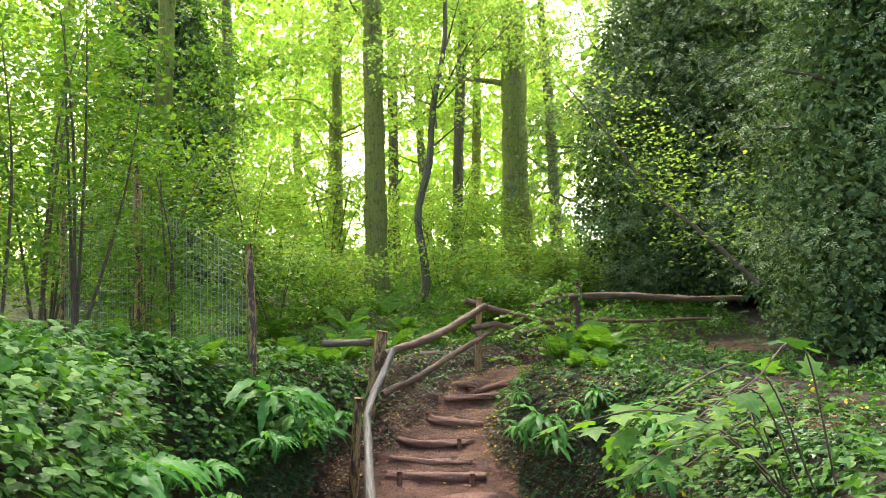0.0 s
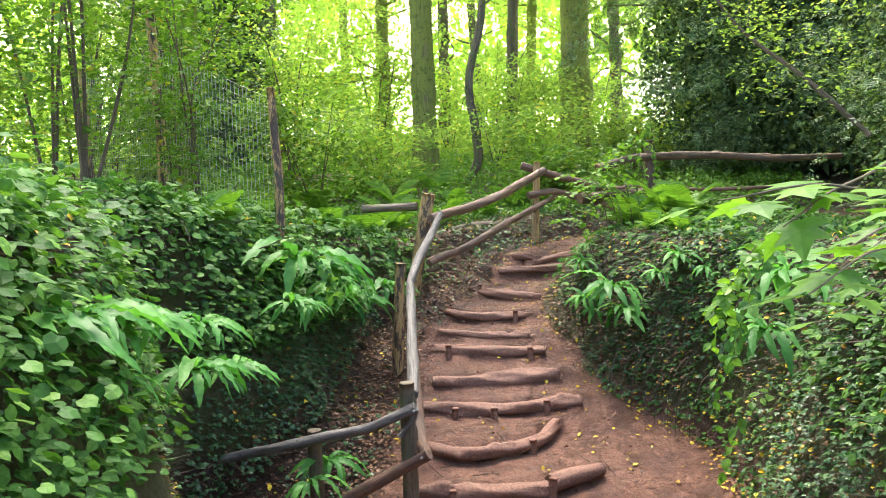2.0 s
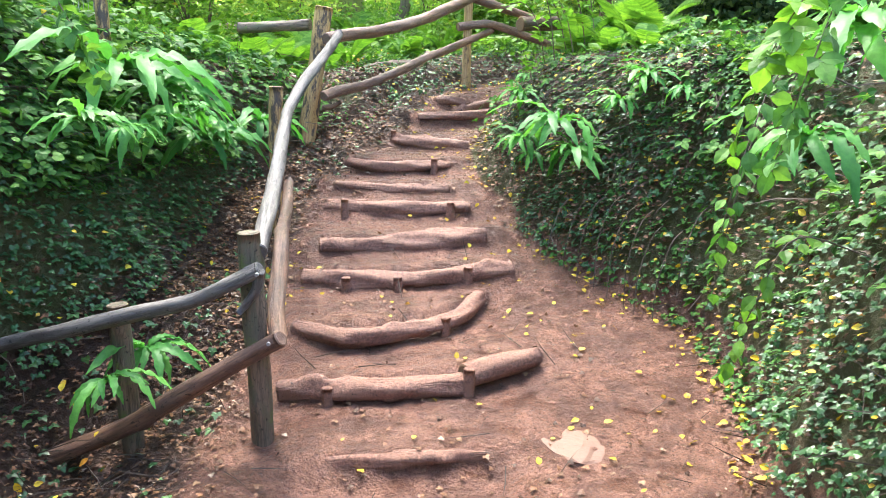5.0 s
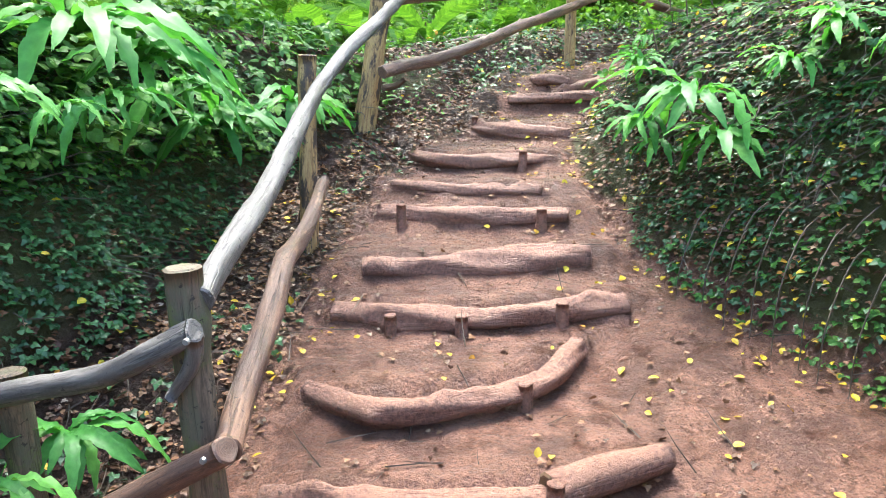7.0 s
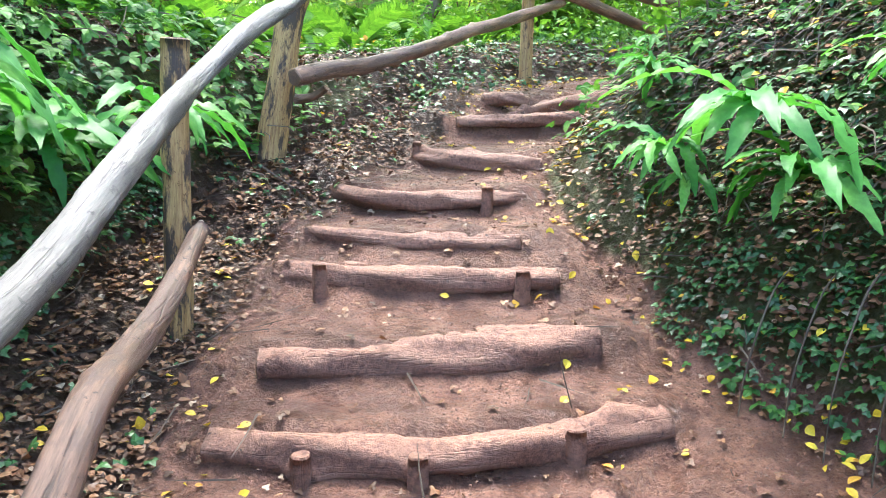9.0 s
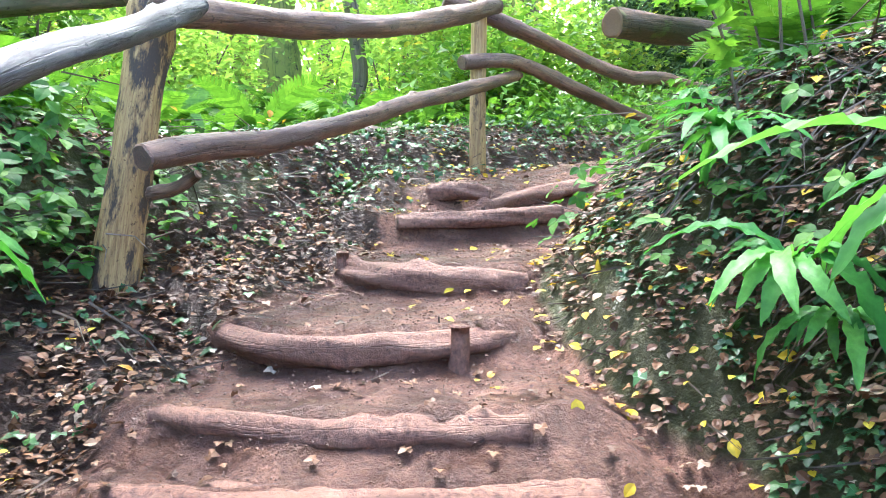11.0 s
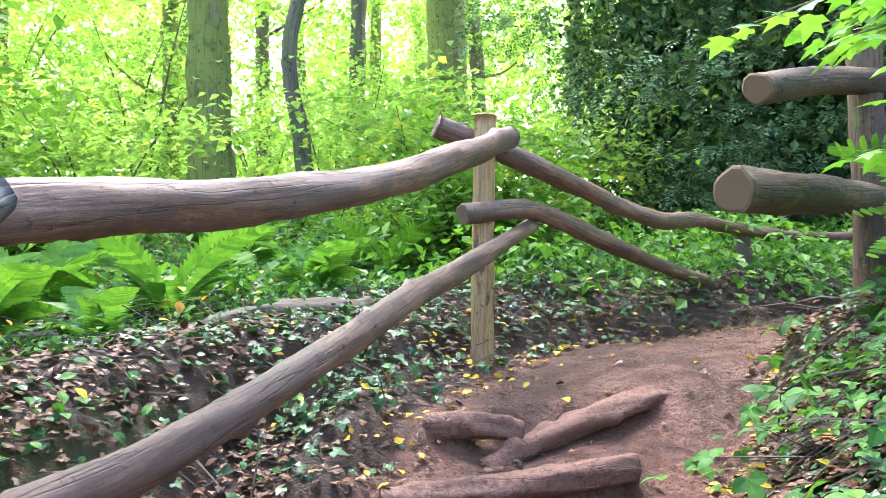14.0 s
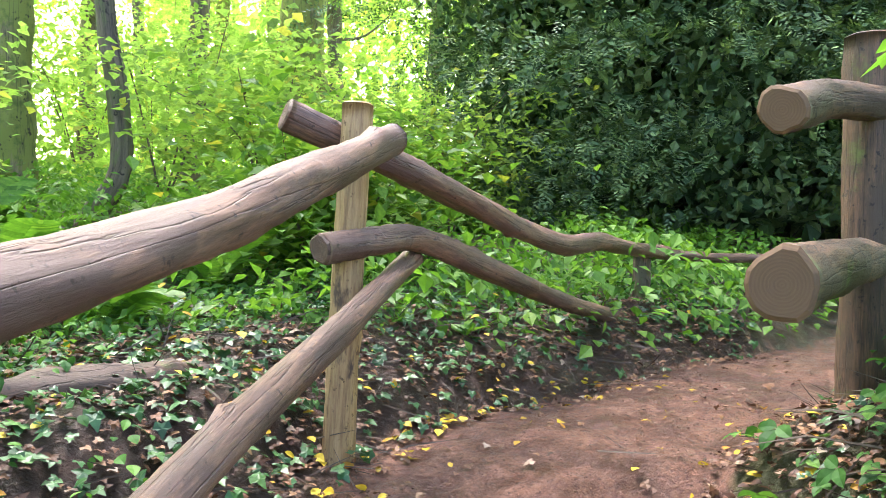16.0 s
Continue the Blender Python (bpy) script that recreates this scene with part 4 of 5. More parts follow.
cover("bramble_thicket", "bramble and sapling leaves covering the bank", 15000, (0.7, 5.0, 0.8, 12.6), TRIPLE, (0.035, 0.08), G_BRAMBLE, 0.38, 3,
      lambda x, y, h, w, m, rng: BANK(x, y, h, w, m, rng) & ((x > 1.75) | (y < 8.8) | (rng.uniform(0, 1, len(x)) < 0.4)), clump=0.2)
cover("bramble_thicket", "small bramble leaves hanging over the steep bank", 14000, (1.2, 2.4, 0.8, 8.0), TRIPLE, (0.03, 0.065), G_BRAMBLE, 0.25, 13,
      lambda x, y, h, w, m, rng: (m > 0.25) & (h > 0.0) & (rng.uniform(0, 1, len(x)) < np.where(h > 0.45, 0.9, 0.35)), clump=0.3)
cover("bramble_thicket", "small bramble and ivy leaves on the bank beside the steps", 16000, (0.5, 2.6, 8.2, 12.6), TRIPLE, (0.022, 0.05), G_BRAMBLE, 0.16, 23,
      lambda x, y, h, w, m, rng: (w < 0.1) & (rng.uniform(0, 1, len(x)) < np.where(h > 0.6, 0.35, 0.08)), clump=0.6)
cover("ivy_cover", "ivy hanging down the steep bank faces", 34000, (-2.4, -0.8, 1.5, 10.2), IVY, (0.022, 0.055), G_IVY, 0.1, 14, lambda x, y, h, w, m, rng: (m > 0.1) | ((w < -0.2) & (y < 6.0)), clump=0.3)
cover("ivy_cover", "dark ivy and small leaves on the steep mossy bank", 18000, (1.1, 2.5, 1.5, 7.8), IVY, (0.022, 0.055), G_IVY, 0.1, 35, lambda x, y, h, w, m, rng: (m > 0.1) | (w < -0.2), clump=0.3)
cover("ivy_cover", "small ivy leaves on the bank beside the steps", 16000, (0.5, 2.8, 7.4, 13.0), IVY, (0.02, 0.05), G_IVY, 0.08, 15, lambda x, y, h, w, m, rng: w < 0.1, clump=0.8)
cover("ivy_cover", "ivy and moss on the steep foot of the bank", 60000, (0.9, 2.6, 7.4, 9.8), IVY, (0.018, 0.05), G_IVY, 0.06, 26, lambda x, y, h, w, m, rng: (m > 0.2) & (h < 0.6) & (rng.uniform(0, 1, len(x)) < 0.22), clump=0.75)
cover("ivy_cover", "small ivy leaves on the steep bank close beside the steps", 12000, (0.5, 1.5, 8.9, 12.2), IVY, (0.02, 0.05), G_IVY, 0.05, 28, lambda x, y, h, w, m, rng: (w < 0.35) & (rng.uniform(0, 1, len(x)) < 0.35), clump=0.6)
cover("leaf_litter", "dead leaves on the steep bank close beside the steps", 5000, (0.5, 1.5, 8.9, 12.2), LEAF6, (0.015, 0.045), G_DRY, 0.03, 29, lambda x, y, h, w, m, rng: w < 0.6, droop=0.2)
cover("bank_herbs", "small bright plants at the foot of the bank", 2500, (0.8, 2.4, 7.0, 9.4), TRIPLE, (0.02, 0.05), G_BRAMBLE, 0.07, 27, lambda x, y, h, w, m, rng: (w < 0.75), clump=0.6)
cover("dry_stalks", "dry brown stalks and roots hanging on the bank", 3200, (0.55, 2.3, 8.5, 12.6), STALK, (0.1, 0.32), M_TWIG, 0.1, 24, lambda x, y, h, w, m, rng: w < 0.0, droop=0.6)
cover("undergrowth", "bright green low plants beside the fence", 42000, (-4, 4, 11.3, 16.5), LEAF6, (0.018, 0.05), G_BRAMBLE, 0.26, 16, lambda x, y, h, w, m, rng: w < -0.4, clump=0.2)
cover("undergrowth", "bright green low undergrowth on the wood floor", 60000, (-9, 6, 14.0, 25), LEAF2, (0.05, 0.12), G_FERN, 0.6, 4, off_path, clump=0.1)
cover("undergrowth", "bright green low undergrowth further in the wood", 30000, (-24, 22, 22, 55), LEAF2, (0.14, 0.34), G_BRIGHT, 1.6, 5, off_path)
cover("leaf_litter", "brown dead leaves lying on the banks", 60000, (-2.4, 3.4, 5.2, 15.0), IVY, (0.012, 0.042), G_DRY, 0.02, 6,
      lambda x, y, h, w, m, rng: (rng.uniform(0, 1, len(x)) < np.where(w > 0.9, 0.06, np.where(w > 0.4, 0.4, 0.9))), droop=0.0)
cover("fallen_leaves", "yellow fallen leaves scattered over the red earth", 8000, (-2.0, 2.4, 5.4, 14.0), LEAF6, (0.025, 0.055), G_YELLOW, 0.02, 7,
      lambda x, y, h, w, m, rng: (rng.uniform(0, 1, len(x)) < np.where(w > 0.95, 0.14, np.where(w > -0.3, 0.9, 0.4))), droop=0.0, clump=0.45)


# ---- far woods ----
def far_woods():
    rng = np.random.default_rng(900)
    n = 42000
    a = rng.uniform(radians(-50), radians(50), n)
    r = rng.uniform(58, 70, n)
    z = rng.uniform(2, 30, n) ** 1.0
    keep = fbm(a * 22, z * 0.35, 8) > -0.25
    a, r, z = a[keep], r[keep], z[keep]
    p = np.column_stack([np.sin(a) * r, np.cos(a) * r, z])
    m = len(p)
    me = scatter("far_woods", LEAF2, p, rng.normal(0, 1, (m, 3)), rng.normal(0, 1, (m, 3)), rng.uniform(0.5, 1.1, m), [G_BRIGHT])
    tagged(new("far_woods", me), "far wall of light green woodland leaves", "woodland", kind="stuff")


far_woods()


def backdrop():
    """Added glowing wall in place of open bright woodland and sky far behind everything."""
    m = bpy.data.materials.new("glowing_distance")
    m.use_nodes = True
    nt = m.node_tree
    nt.nodes.remove(nt.nodes["Principled BSDF"])
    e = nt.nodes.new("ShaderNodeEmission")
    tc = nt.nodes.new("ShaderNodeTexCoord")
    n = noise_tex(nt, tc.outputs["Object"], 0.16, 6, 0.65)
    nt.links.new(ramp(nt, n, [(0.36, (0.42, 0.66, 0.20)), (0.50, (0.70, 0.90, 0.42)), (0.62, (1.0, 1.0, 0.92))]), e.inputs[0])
    # emission stands in for haze and daylight, and lights leaves from behind
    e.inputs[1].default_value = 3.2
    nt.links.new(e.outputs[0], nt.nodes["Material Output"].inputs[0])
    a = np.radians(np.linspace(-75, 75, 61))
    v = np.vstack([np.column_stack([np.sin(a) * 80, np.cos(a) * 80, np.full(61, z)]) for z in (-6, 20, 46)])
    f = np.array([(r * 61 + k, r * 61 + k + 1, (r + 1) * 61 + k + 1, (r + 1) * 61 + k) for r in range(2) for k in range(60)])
    tagged(new("backdrop", fast_mesh("backdrop", v, f, [m])), "glowing wall painted as bright hazy woodland far away", "backdrop", kind="structure")


backdrop()


# ---- ferns ----
def strap(length, width, arch, seed, segments=16):
    """A wavy tongue-shaped frond, folded along its rib."""
    rng = np.random.default_rng(seed)
    v, f = [], []
    ph = rng.uniform(0, 6.28)
    for k in range(segments + 1):
        t = k / segments
        y = length * (t - 0.22 * arch * t * t)
        z = length * (0.55 * t - (0.55 + 0.55 * arch) * t * t)
        w = width * min(1, 0.25 + 3.2 * t) * (1 - max(0, t - 0.7) ** 2 * 10.5) * (1 + 0.13 * math.sin(k * 2.2 + ph))
        w = max(w, 0.002)
        rip = 0.34 * width * math.sin(k * 2.1 + ph)
        v += [(-w, y, z + 0.3 * w + rip), (-w * 0.5, y, z + 0.2 * w - rip * 0.4), (0, y, z), (w * 0.5, y, z + 0.2 * w + rip * 0.4), (w, y, z + 0.3 * w - rip)]
    for k in range(segments):
        for j in range(4):
            a = k * 5 + j
            f.append((a, a + 1, a + 6, a + 5))
    return fast_mesh("frond", np.array(v), np.array(f), [G_TONGUE])


def pinnate(length, seed, pairs=20):
    """A feathered frond: leaflets along an arching stalk."""
    rng = np.random.default_rng(seed)
    v, f = [], []
    def at(t):
        return np.array((0.0, length * (t * 0.95 - 0.12 * t * t), length * (0.75 * t - 0.72 * t * t)))
    for k in range(pairs):
        t = 0.16 + 0.84 * k / pairs
        o, o2 = at(t), at(min(t + 0.02, 1.03))
        ln = length * 0.27 * (math.sin(math.pi * (0.18 + 0.82 * t)) ** 0.7) * rng.uniform(0.9, 1.05)
        w = length * 0.022
        for s in (-1, 1):
            d = np.array((s * 0.93, 0.36, -0.12))
            b = len(v)
            y = np.array((0, w, 0.3 * w))
            # toothed leaflet
            v += [o - y * 0.6, o + d * ln * 0.33 - y, o + d * ln * 0.66 - y * 0.8, o + d * ln, o + d * ln * 0.66 + y * 0.8, o + d * ln * 0.33 + y, o + y * 0.6]
            f += [(b, b + 1, b + 5), (b, b + 5, b + 6), (b + 1, b + 2, b + 4), (b + 1, b + 4, b + 5), (b + 2, b + 3, b + 4)]
    for k in range(10):
        a, c = at(k / 10), at((k + 1) / 10)
        b = len(v)
        r = 0.004 * (1.2 - k / 10)
        v += [a + (r, 0, 0), a - (r, 0, 0), c - (r, 0, 0), c + (r, 0, 0)]
        f += [(b, b + 1, b + 2), (b, b + 2, b + 3)]
    return fast_mesh("frond", np.array(v), np.array(f), [G_FERN])


STRAPS = [strap(0.36, 0.027, 0.75, 1), strap(0.29, 0.025, 1.0, 2), strap(0.42, 0.030, 0.6, 3), strap(0.24, 0.022, 0.8, 4)]
PINNATE = [pinnate(0.62, 1), pinnate(0.75, 2), pinnate(0.5, 3)]


def fern(name, meshes, count, seed, rise, label, group, spread=360.0):
    """A tuft of fronds out of one crown; its front is +y."""
    rng = np.random.default_rng(seed)
    ob = tagged(new(name), label, "fern", group)
    for k in range(count):
        fr = child("frond", meshes[int(rng.integers(0, len(meshes)))], ob)
        az = (k + rng.uniform(-0.35, 0.35)) / count * spread - spread / 2
        sc = rng.uniform(0.75, 1.15)
        fr.matrix_basis = pose(0, 0, 0.02, 0, 0, az) @ pose(0, 0, 0, rng.uniform(*rise), rng.uniform(-18, 18), 0) @ Matrix.Diagonal((sc, sc, sc, 1))
    return ob


def facing(x, y):
    """The heading, in degrees, in which the ground falls away at x, y."""
    e = 0.15
    gx, gy = height(x + e, y) - height(x - e, y), height(x, y + e) - height(x, y - e)
    return math.degrees(math.atan2(gx, -gy)) if abs(gx) + abs(gy) > 0.01 else 0.0


def put(proto, x, y, z=None, turn=0.0, size=1.0, tilt=0.0):
    c = copy_thing(proto, pose(x, y, height(x, y) - 0.01 if z is None else z, 0, 0, turn + facing(x, y)) @ pose(0, 0, 0, tilt) @ Matrix.Diagonal((size, size, size, 1)))
    return c


TL, TG = "tuft of glossy strap-shaped fern fronds growing on the bank", "glossy strap ferns on the banks"
TONGUES = [fern("tongue_fern", STRAPS, 14, 11, (-5, 45), TL, TG, 230), fern("tongue_fern", STRAPS, 17, 12, (-10, 55), TL, TG, 260), fern("tongue_fern", STRAPS, 11, 13, (-15, 30), TL, TG, 180)]
ML, MG = "feathery green fern with arching fronds on the wood floor", "feathery ferns"
MALES = [fern("feather_fern", PINNATE, 10, 21, (10, 55), ML, MG), fern("feather_fern", PINNATE, 8, 22, (5, 48), ML, MG)]
for ob, (x, y) in zip(MALES, ((-1.75, 12.9), (2.3, 11.0))):
    ob.matrix_basis = pose(x, y, height(x, y), 0, 0, facing(x, y))
rngf = np.random.default_rng(55)
# x, y, z, heading (0 looks up the path, 180 towards its start), size
TUFTS = [(1.20, 9.45, 0.42, 130, 1.45), (-1.68, 8.75, 0.72, -110, 1.5), (-1.42, 7.0, -0.66, -140, 0.9),
         (-1.68, 4.50, 1.02, -120, 0.85), (-1.66, 4.85, 0.95, -100, 0.75), (-1.60, 5.15, 0.92, -130, 0.65), (-1.60, 5.6, 0.82, -110, 0.6), (-1.70, 4.2, 1.0, -120, 0.9), (-1.60, 4.6, 0.75, -120, 0.7),
         (-1.54, 5.3, 0.62, -110, 0.7), (-1.50, 5.75, 0.50, -110, 0.6), (-1.70, 9.05, 0.6, -110, 1.5), (-1.85, 8.5, 0.85, -120, 1.5), (-1.55, 9.3, 0.35, -110, 1.1), (-1.62, 8.3, 0.55, -120, 1.2),
         (-1.24, 9.75, 0.45, -110, 0.8), (1.78, 9.0, 0.78, 120, 0.6), (1.95, 8.7, 0.72, 120, 0.6), (1.62, 9.15, 0.62, 130, 0.5), (1.74, 5.95, 0.98, 110, 0.75), (1.74, 5.6, 1.0, 110, 0.75),
         (1.74, 6.3, 0.6, 110, 0.7), (0.96, 10.15, 0.62, 110, 0.55), (1.05, 10.6, 0.8, 100, 0.5), (-1.35, 7.35, -0.62, -120, 0.7), (-1.62, 7.5, 0.62, -110, 0.6), (-1.60, 7.95, 0.55, -120, 0.7), (0.95, 9.75, 0.3, 110, 0.6), (1.30, 9.25, 0.20, 140, 0.8), (1.02, 9.70, 0.18, 130, 0.75), (1.25, 10.40, 0.40, 110, 0.6)]
for k, (x, y, z, turn, sc) in enumerate(TUFTS):
    m = pose(x, y, z, 0, 0, turn + rngf.uniform(-15, 15)) @ pose(0, 0, 0, rngf.uniform(-22, 0)) @ Matrix.Diagonal((sc, sc, sc, 1))
    if k < 3:
        TONGUES[k].matrix_basis = m
    else:
        copy_thing(TONGUES[k % 3], m)
for k, (x, y, sc) in enumerate([(-2.2, 8.95, 0.9), (-2.5, 8.2, 0.9), (1.75, 10.3, 0.6), (1.8, 10.8, 0.65), (-1.15, 12.9, 0.6), (-1.6, 11.6, 0.8), (-2.1, 12.3, 1.0), (-1.0, 13.6, 1.0), (-0.3, 14.4, 0.9), (-1.8, 14.0, 1.1),
                                (-2.6, 13.2, 1.0), (0.2, 15.4, 0.9), (-0.9, 15.6, 1.0), (-2.0, 15.8, 1.1), (-3.2, 14.8, 1.1), (-1.4, 17.2, 1.1), (-3.0, 17.0, 1.2), (0.6, 16.8, 1.0), (-2.9, 10.4, 1.0), (1.75, 11.3, 0.9), (2.2, 11.5, 1.0),
                                (-2.0, 10.6, 0.8), (-1.6, 12.9, 0.9), (1.95, 10.0, 0.6), (1.0, 16.2, 0.8), (-3.6, 12.6, 1.0), (-4.2, 15.8, 1.1), (1.9, 11.55, 1.2), (1.62, 11.15, 1.05), (2.05, 11.05, 1.2), (2.3, 11.9, 1.1)]):
    put(MALES[k % 2], x, y, None, rngf.uniform(0, 360), sc)


# ---- leafy shoots ----
def maple_leaf():
    pts = [(0, 0), (-0.22, -0.06), (-0.5, 0.1), (-0.3, 0.24), (-0.52, 0.52), (-0.2, 0.52), (0, 1.0), (0.2, 0.52), (0.52, 0.52), (0.3, 0.24), (0.5, 0.1), (0.22, -0.06)]
    v = [(x, y, -0.16 * (x * x + y * y * 0.6)) for x, y in pts] + [(0, 0.3, 0.03)]
    n = len(pts)
    return np.array(v), np.array([(k, n, (k + 1) % n) for k in range(n)])[:, ::-1]


MAPLE = maple_leaf()


def shoot(name, points, leaves, size, template, mat, seed, label, r=0.006, spread=0.5):
    """A thin bent stem with leaves on both sides."""
    rng = np.random.default_rng(seed)
    o = np.array(points[0])
    ob = tagged(new(name), label, "plant")
    ob.location = o
    loc = [np.array(p) - o for p in points]
    child("stem", tube("stem", loc, (r, r * 0.7, r * 0.3), (M_TWIG,), 6, 0.05, 0.1, seed), ob)
    line = spline(loc, leaves)
    tan = np.gradient(line, axis=0)
    tan /= np.linalg.norm(tan, axis=1)[:, None]
    side = np.cross(tan, (0, 0, 1))
    sg = np.where(np.arange(leaves) % 2, 1, -1)[:, None]
    d = side * sg + tan * 0.5 + rng.normal(0, 0.25, (leaves, 3)) + (0, 0, -0.12)
    p = line + d * size * spread * rng.uniform(0.2, 1, (leaves, 1))
    up = rng.normal(0, 0.25, (leaves, 3)) + (0, 0, 1)
    me = scatter("leaves", template, p[leaves // 5:], d[leaves // 5:], up[leaves // 5:], rng.uniform(0.65, 1.15, leaves)[leaves // 5:] * size, [mat])
    child("leaves", me, ob)
    return ob


SL = "young sycamore shoot with broad lobed light green leaves"
shoot("sycamore_shoot", [(1.9, 4.1, 0.9), (1.35, 3.65, 1.40), (0.95, 3.35, 1.55), (0.63, 3.2, 1.53)], 16, 0.16, MAPLE, G_FERN, 1, SL)
shoot("sycamore_shoot", [(1.9, 4.3, 0.9), (1.45, 3.9, 1.32), (1.1, 3.5, 1.38), (0.86, 3.3, 1.30)], 12, 0.15, MAPLE, G_FERN, 2, SL)
shoot("sycamore_shoot", [(2.0, 4.6, 0.9), (1.75, 4.3, 1.35), (1.5, 4.1, 1.45), (1.3, 3.95, 1.35)], 14, 0.12, MAPLE, G_MID, 3, SL)
for k, (x, y, z, ex, ey, ez) in enumerate([(1.95, 4.1, 1.0, 1.02, 3.45, 1.56), (1.95, 4.3, 1.0, 1.2, 3.7, 1.42), (1.95, 4.5, 0.9, 1.35, 4.0, 1.22), (1.95, 3.9, 1.1, 1.32, 3.2, 1.68), (1.95, 4.7, 0.9, 1.5, 4.3, 1.36)]):
    shoot("sycamore_shoot", [(x, y, z), (x * 0.6 + ex * 0.4, y * 0.6 + ey * 0.4, max(z, ez) + 0.1), (ex, ey, ez), (ex - 0.2, ey - 0.1, ez - 0.1)], 14, 0.12, MAPLE, G_BRAMBLE if k % 2 else G_FERN, 60 + k, SL)
for k, (x, y, dx, dy, h) in enumerate([(1.1, 10.35, -0.32, -0.1, 0.5), (1.25, 10.8, -0.3, -0.15, 0.6), (1.6, 11.3, -0.45, -0.2, 0.75), (1.75, 11.6, -0.3, -0.1, 0.9), (1.5, 11.0, -0.5, 0.1, 0.8), (1.3, 10.5, -0.25, -0.35, 0.7), (2.0, 11.7, -0.35, 0.1, 1.0), (1.9, 11.5, -0.2, -0.1, 1.2), (2.1, 11.9, -0.1, -0.1, 1.3), (1.8, 11.2, -0.3, 0.2, 1.0), (2.2, 11.6, -0.4, 0.2, 1.1), (1.65, 10.9, -0.3, 0.1, 0.8), (1.5, 10.7, -0.3, 0.0, 0.6)]):
    z = height(x, y)
    shoot("leafy_shoot", [(x, y, z), (x + dx * 0.3, y + dy * 0.3, z + h * 0.7), (x + dx * 0.8, y + dy * 0.8, z + h), (x + dx * 1.5, y + dy * 1.5, z + h * 0.9)], 34, 0.085, LEAF6 if k % 2 else MAPLE, G_FERN, 10 + k, "thin shoot with bright green leaves leaning over the path")
for k, (x, y, z, dx, dz) in enumerate([(1.85, 5.7, 1.1, -0.3, -0.5), (1.9, 6.0, 1.0, -0.35, -0.4), (1.9, 6.3, 0.8, -0.3, -0.6), (1.85, 5.4, 1.2, -0.4, -0.3), (1.95, 6.7, 0.6, -0.25, -0.7), (1.9, 6.1, 0.2, -0.3, -0.4),
                                       (-1.5, 6.4, 1.2, 0.3, -0.3)]):
    shoot("trailing_shoot", [(x, y, z), (x + dx, y - 0.05, z + 0.08), (x + dx * 1.5, y - 0.1, z + dz * 0.4), (x + dx * 1.7, y - 0.05, z + dz)], 26, 0.075, LEAF6 if k % 3 else TRIPLE, G_FERN if k % 2 else G_BRAMBLE, 40 + k, "trailing shoot with fresh green leaves hanging off the bank", 0.004)
for k, (x, y, ex, ey, ez) in enumerate([(1.95, 11.5, 1.30, 11.65, 1.80), (2.0, 11.4, 1.42, 11.5, 1.55), (2.05, 11.6, 1.55, 11.75, 1.98), (1.9, 11.3, 1.25, 11.45, 1.38)]):
    shoot("leafy_shoot", [(x, y, height(x, y)), (x * 0.75 + ex * 0.25, y * 0.75 + ey * 0.25, ez * 0.8), (x * 0.4 + ex * 0.6, y * 0.4 + ey * 0.6, ez + 0.06), (ex, ey, ez)], 20, 0.085, MAPLE if k % 2 else LEAF6, G_FERN, 90 + k, "tall thin shoot with bright lobed leaves beside the fence")
# bare leaning branch and hanging roots
lean = tagged(new("leaning_branch"), "thin leaning branch with yellow-green leaves before the dark yew", "branch")
child("stem", tube("stem", [(4.5, 11.2, 2.0), (3.85, 11.5, 2.75), (3.2, 12.0, 3.5), (2.6, 12.1, 4.4), (1.9, 12.4, 5.4)], (0.035, 0.03, 0.018, 0.01), (M_TWIG,), 8, 0.1, 0.15, 71), lean)
rngb = np.random.default_rng(404)
bl = spline([(3.85, 11.5, 2.75), (3.2, 12.0, 3.5), (2.6, 12.1, 4.4), (1.9, 12.4, 5.4)], 60)
bp = bl[rngb.integers(0, 60, 90)] + rngb.normal(0, 0.42, (90, 3)) + (0.35, 0, 0.1)
bp = bp[rngb.integers(0, 90, 1900)] + rngb.normal(0, 1, (1900, 3)) * (0.2, 0.2, 0.06)
child("foliage", scatter("foliage", LEAF6, bp, rngb.normal(0, 1, (1900, 3)) * (1, 1, 0.3), rngb.normal(0, 0.3, (1900, 3)) + (0, 0, 1), rngb.uniform(0.04, 0.085, 1900), [G_BRIGHT]), lean, "fresh yellow-green leaves")
child("twig", tube("twig", [(3.3, 12.0, 3.35), (3.35, 12.0, 3.9), (3.45, 12.0, 4.4)], (0.012, 0.006), (M_TWIG,), 6, 0.1, 0.15, 72), lean)
for k in range(9):
    x, y = 1.32 + 0.09 * k + rngf.uniform(-0.03, 0.03), 9.25 - 0.11 * k
    z = height(x, y)
    x2, y2 = x - 0.22, y - 0.2
    child_of = tagged(new("hanging_root"), "thin pale root hanging down the mossy bank", "root")
    child("strand", tube("strand", [(x, y, z + 0.02), (x - 0.12, y - 0.13, z - 0.05), (x2, y2, z - 0.3), (x2 - 0.02, y2, max(height(x2, y2), z - rngf.uniform(0.5, 0.9)))], (0.004, 0.003), (M_TWIG,), 5, 0.06, 0.2, 80 + k), child_of)


# ---- old netting fence on the left bank ----
netting = tagged(new("netting_fence"), "old wire netting fence on weathered wooden stakes among trees", "fence")
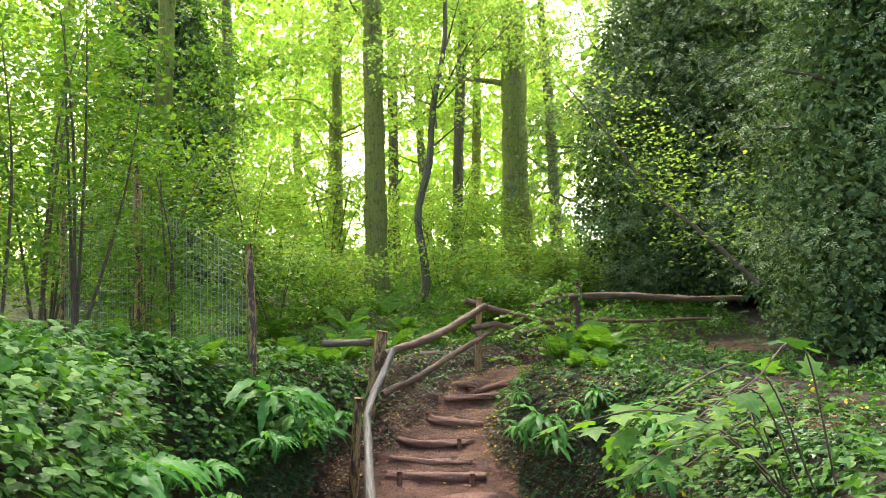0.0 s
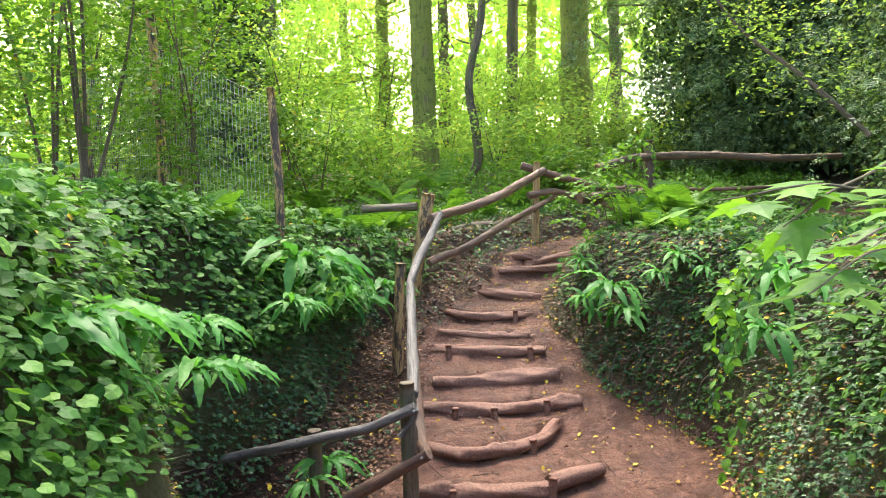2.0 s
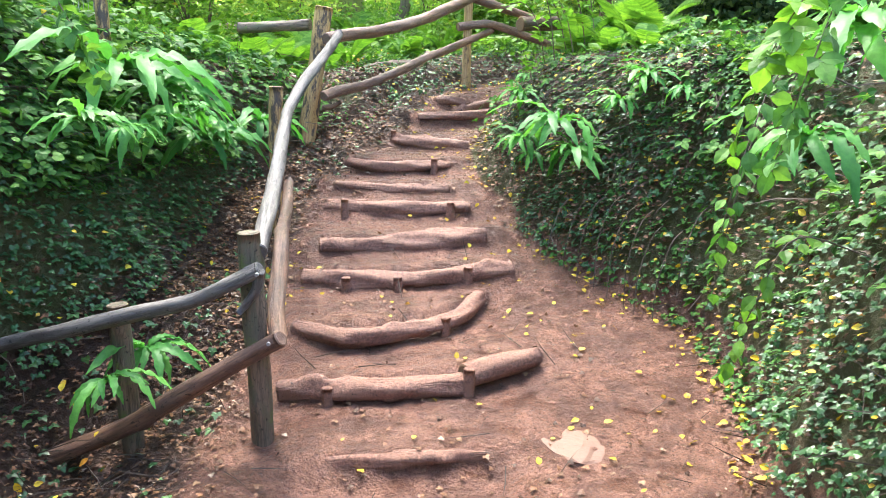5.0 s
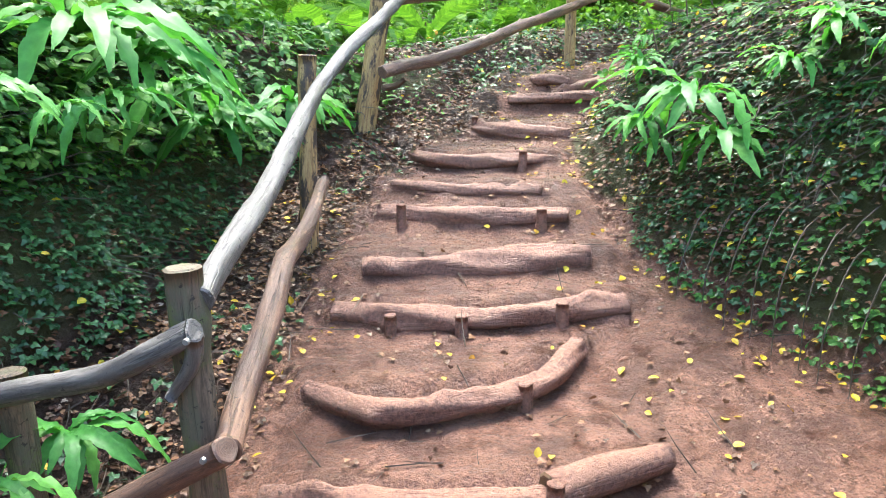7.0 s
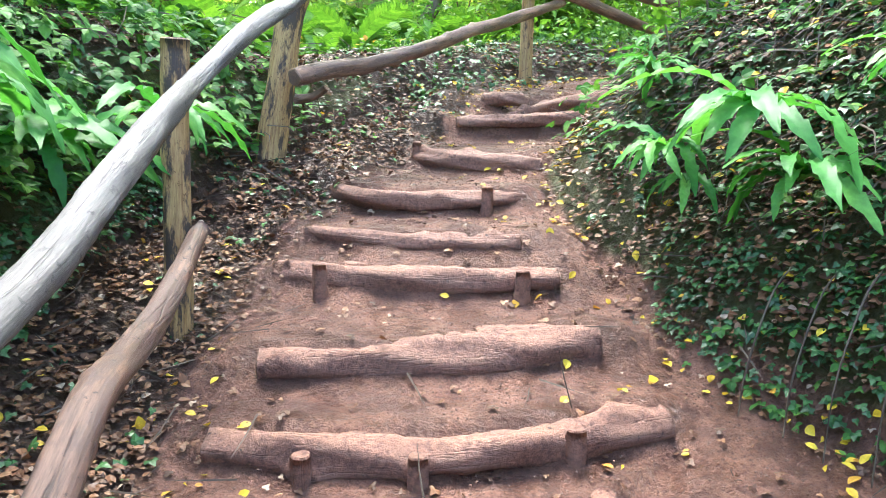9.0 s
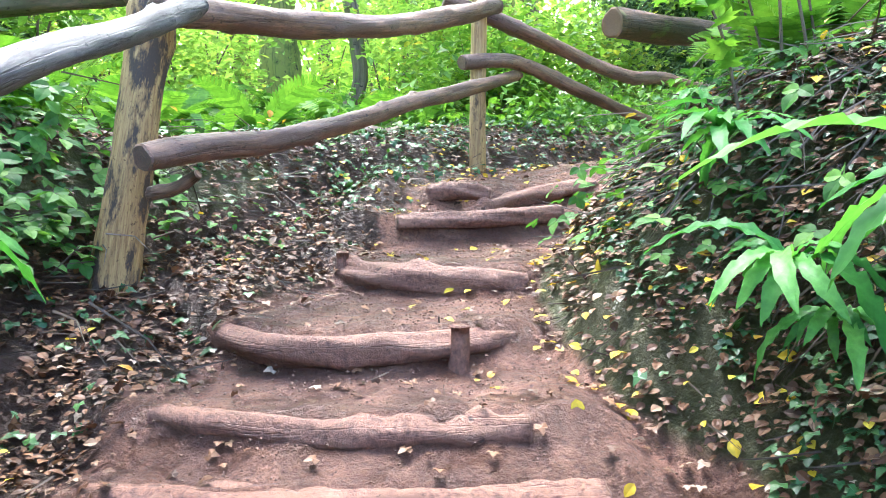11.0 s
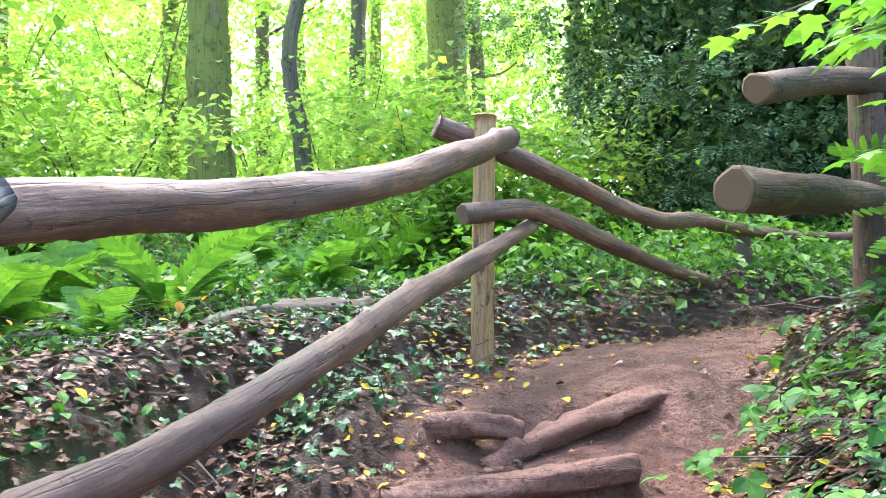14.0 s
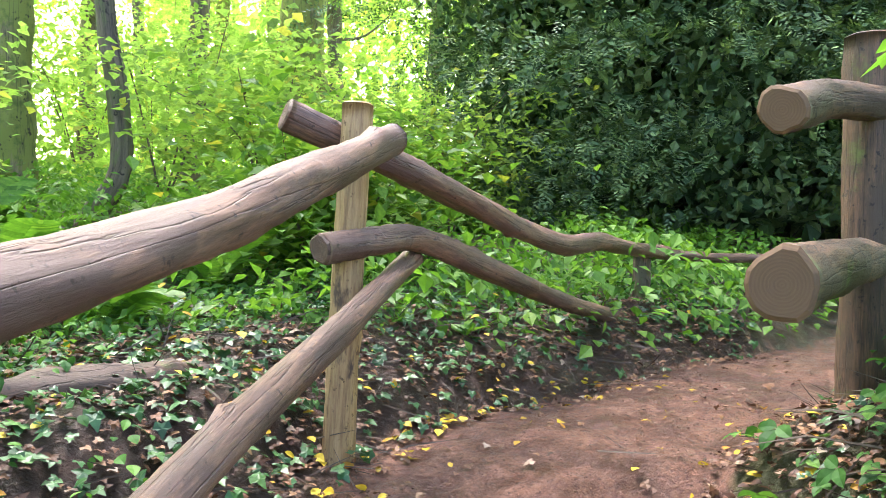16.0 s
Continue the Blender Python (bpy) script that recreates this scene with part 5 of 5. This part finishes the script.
for k, (x, y, zt, r) in enumerate([(-4.42, 11.3, 3.95, 0.07), (-2.22, 9.2, 2.62, 0.05), (-6.6, 13.4, 3.6, 0.06)]):
    zb = height(x, y) - 0.3
    child("stake", tube("stake", [(x, y, zb), (x + 0.02, y, (zb + zt) / 2), (x - 0.02, y, zt)], (r, r * 0.9, r * 0.8), (M_PEEL, M_CUT), 10, 0.1, 0.12, 90 + k, 2), netting)


def net(a, b, seed):
    v, f = [], []
    n = int(math.hypot(b[0] - a[0], b[1] - a[1]) / 0.09)
    def bar(p, q, r=0.0022):
        st = len(v)
        p, q = np.array(p), np.array(q)
        o = np.array((0, 0, r)) if abs(p[2] - q[2]) < 0.1 else np.array((r, 0, 0))
        o2 = np.array((0, r, 0))
        v.extend([p + o, p - o * 0.5 + o2, p - o * 0.5 - o2, q + o, q - o * 0.5 + o2, q - o * 0.5 - o2])
        f.extend([(st, st + 1, st + 4, st + 3), (st + 1, st + 2, st + 5, st + 4), (st + 2, st, st + 3, st + 5)])
    for k in range(n + 1):
        u = k / n
        x, y = a[0] + (b[0] - a[0]) * u, a[1] + (b[1] - a[1]) * u
        g, t = a[2] + (b[2] - a[2]) * u, a[3] + (b[3] - a[3]) * u
        bar((x, y, g), (x, y, t))
    for j in range(13):
        w = j / 12
        bar((a[0], a[1], a[2] + (a[3] - a[2]) * w), (b[0], b[1], b[2] + (b[3] - b[2]) * w))
    child("net", fast_mesh("net", np.array(v), np.array(f), [M_WIRE], False), netting, "thin grey wire mesh")


net((-4.42, 11.3, 1.4, 3.5), (-2.22, 9.2, 1.35, 2.5), 1)
net((-6.6, 13.4, 1.5, 3.5), (-4.42, 11.3, 1.4, 3.5), 2)

# ---- small things on the ground ----
mossy = tagged(new("fallen_log"), "rotting dark mossy log lying among ivy behind the fence", "log")
child("trunk", tube("trunk", [(x, y, height(x, y) - 0.015) for x, y in ((-0.85, 12.95), (-0.4, 13.2), (0.1, 13.45))], (0.06, 0.075, 0.06), (M_DARK, M_CUT), 14, 0.04, 0.25, 601, 6), mossy)
cover("yellowing_leaves", "yellow and brown leaves caught in the greenery", 1500, (-4, 4, 2.5, 15.0), LEAF6, (0.03, 0.06), G_YELLOW, 0.35, 31, lambda x, y, h, w, m, rng: w < -0.3, clump=0.3)
cover("dry_stalks", "dry brown stems among the brambles", 2200, (-3.6, 3.6, 2.5, 12.5), STALK, (0.15, 0.45), M_TWIG, 0.35, 32, lambda x, y, h, w, m, rng: w < -0.2, droop=0.1, clump=0.2)
cover("litter_heap", "dead leaves caught on the bank beside the steps", 16000, (0.55, 2.2, 8.6, 12.9), LEAF6, (0.015, 0.045), G_DRY, 0.05, 34, lambda x, y, h, w, m, rng: w < 0.5, droop=0.1, clump=0.3)
cover("litter_heap", "brown and grey dead leaves heaped beside the steps", 9000, (-1.9, -0.3, 7.6, 12.9), LEAF6, (0.018, 0.05), G_DRY, 0.04, 33, lambda x, y, h, w, m, rng: (w < 0.5) & (m < 0.5), droop=0.0, clump=0.3)
CLOD = (np.array([(0.5, 0, 0), (0, 0.45, 0.05), (-0.5, 0.1, 0), (0, -0.5, 0), (0.05, 0, 0.38), (0, 0, -0.3)]), np.array([(0, 1, 4), (1, 2, 4), (2, 3, 4), (3, 0, 4), (1, 0, 5), (2, 1, 5), (3, 2, 5), (0, 3, 5)]))
cover("earth_clods", "small clods and grit on the trodden earth", 30000, (-1.2, 2.6, 5.6, 14.4), CLOD, (0.004, 0.014), M_STONE, 0.004, 25, lambda x, y, h, w, m, rng: w > 0.1, droop=0.0, clump=0.3)

STICK = (np.array([(-0.012, 0, 0), (0.012, 0, 0), (0, 0, 0.02), (-0.03, 0.5, 0.0), (-0.008, 0.5, 0.0), (-0.019, 0.5, 0.016), (0, 1, 0.005)]),
         np.array([(0, 1, 4), (0, 4, 3), (1, 2, 5), (1, 5, 4), (2, 0, 3), (2, 3, 5), (3, 4, 6), (4, 5, 6), (5, 3, 6)]))
cover("fallen_twigs", "thin brown twigs lying on banks and path", 4200, (-2.2, 2.6, 5.2, 14.5), STICK, (0.06, 0.28), M_TWIG, 0.03, 9,
      lambda x, y, h, w, m, rng: rng.uniform(0, 1, len(x)) < np.where(w > 0.7, 0.06, 0.8), droop=0.0)


def flat_stone(x, y, size, seed):
    rng = np.random.default_rng(seed)
    bm = bmesh.new()
    bmesh.ops.create_icosphere(bm, subdivisions=3, radius=1)
    for v in bm.verts:
        n = noise.noise(v.co * 1.6 + Vector((seed, 0, 0)))
        v.co = Vector((v.co.x * size[0], v.co.y * size[1], v.co.z * size[2])) * (1 + 0.35 * n)
    me = bpy.data.meshes.new("stone")
    bm.to_mesh(me)
    bm.free()
    me.materials.append(M_STONE)
    ob = tagged(new("flat_stone", me), "flat reddish sandstone slab set in the path", "stone")
    ob.location = (x, y, height(x, y) - size[2] * 0.6)
    ob.rotation_euler = (0, 0, rng.uniform(0, 3))


flat_stone(0.98, 6.95, (0.17, 0.2, 0.035), 3)
flat_stone(-1.55, 7.1, (0.1, 0.07, 0.04), 5)
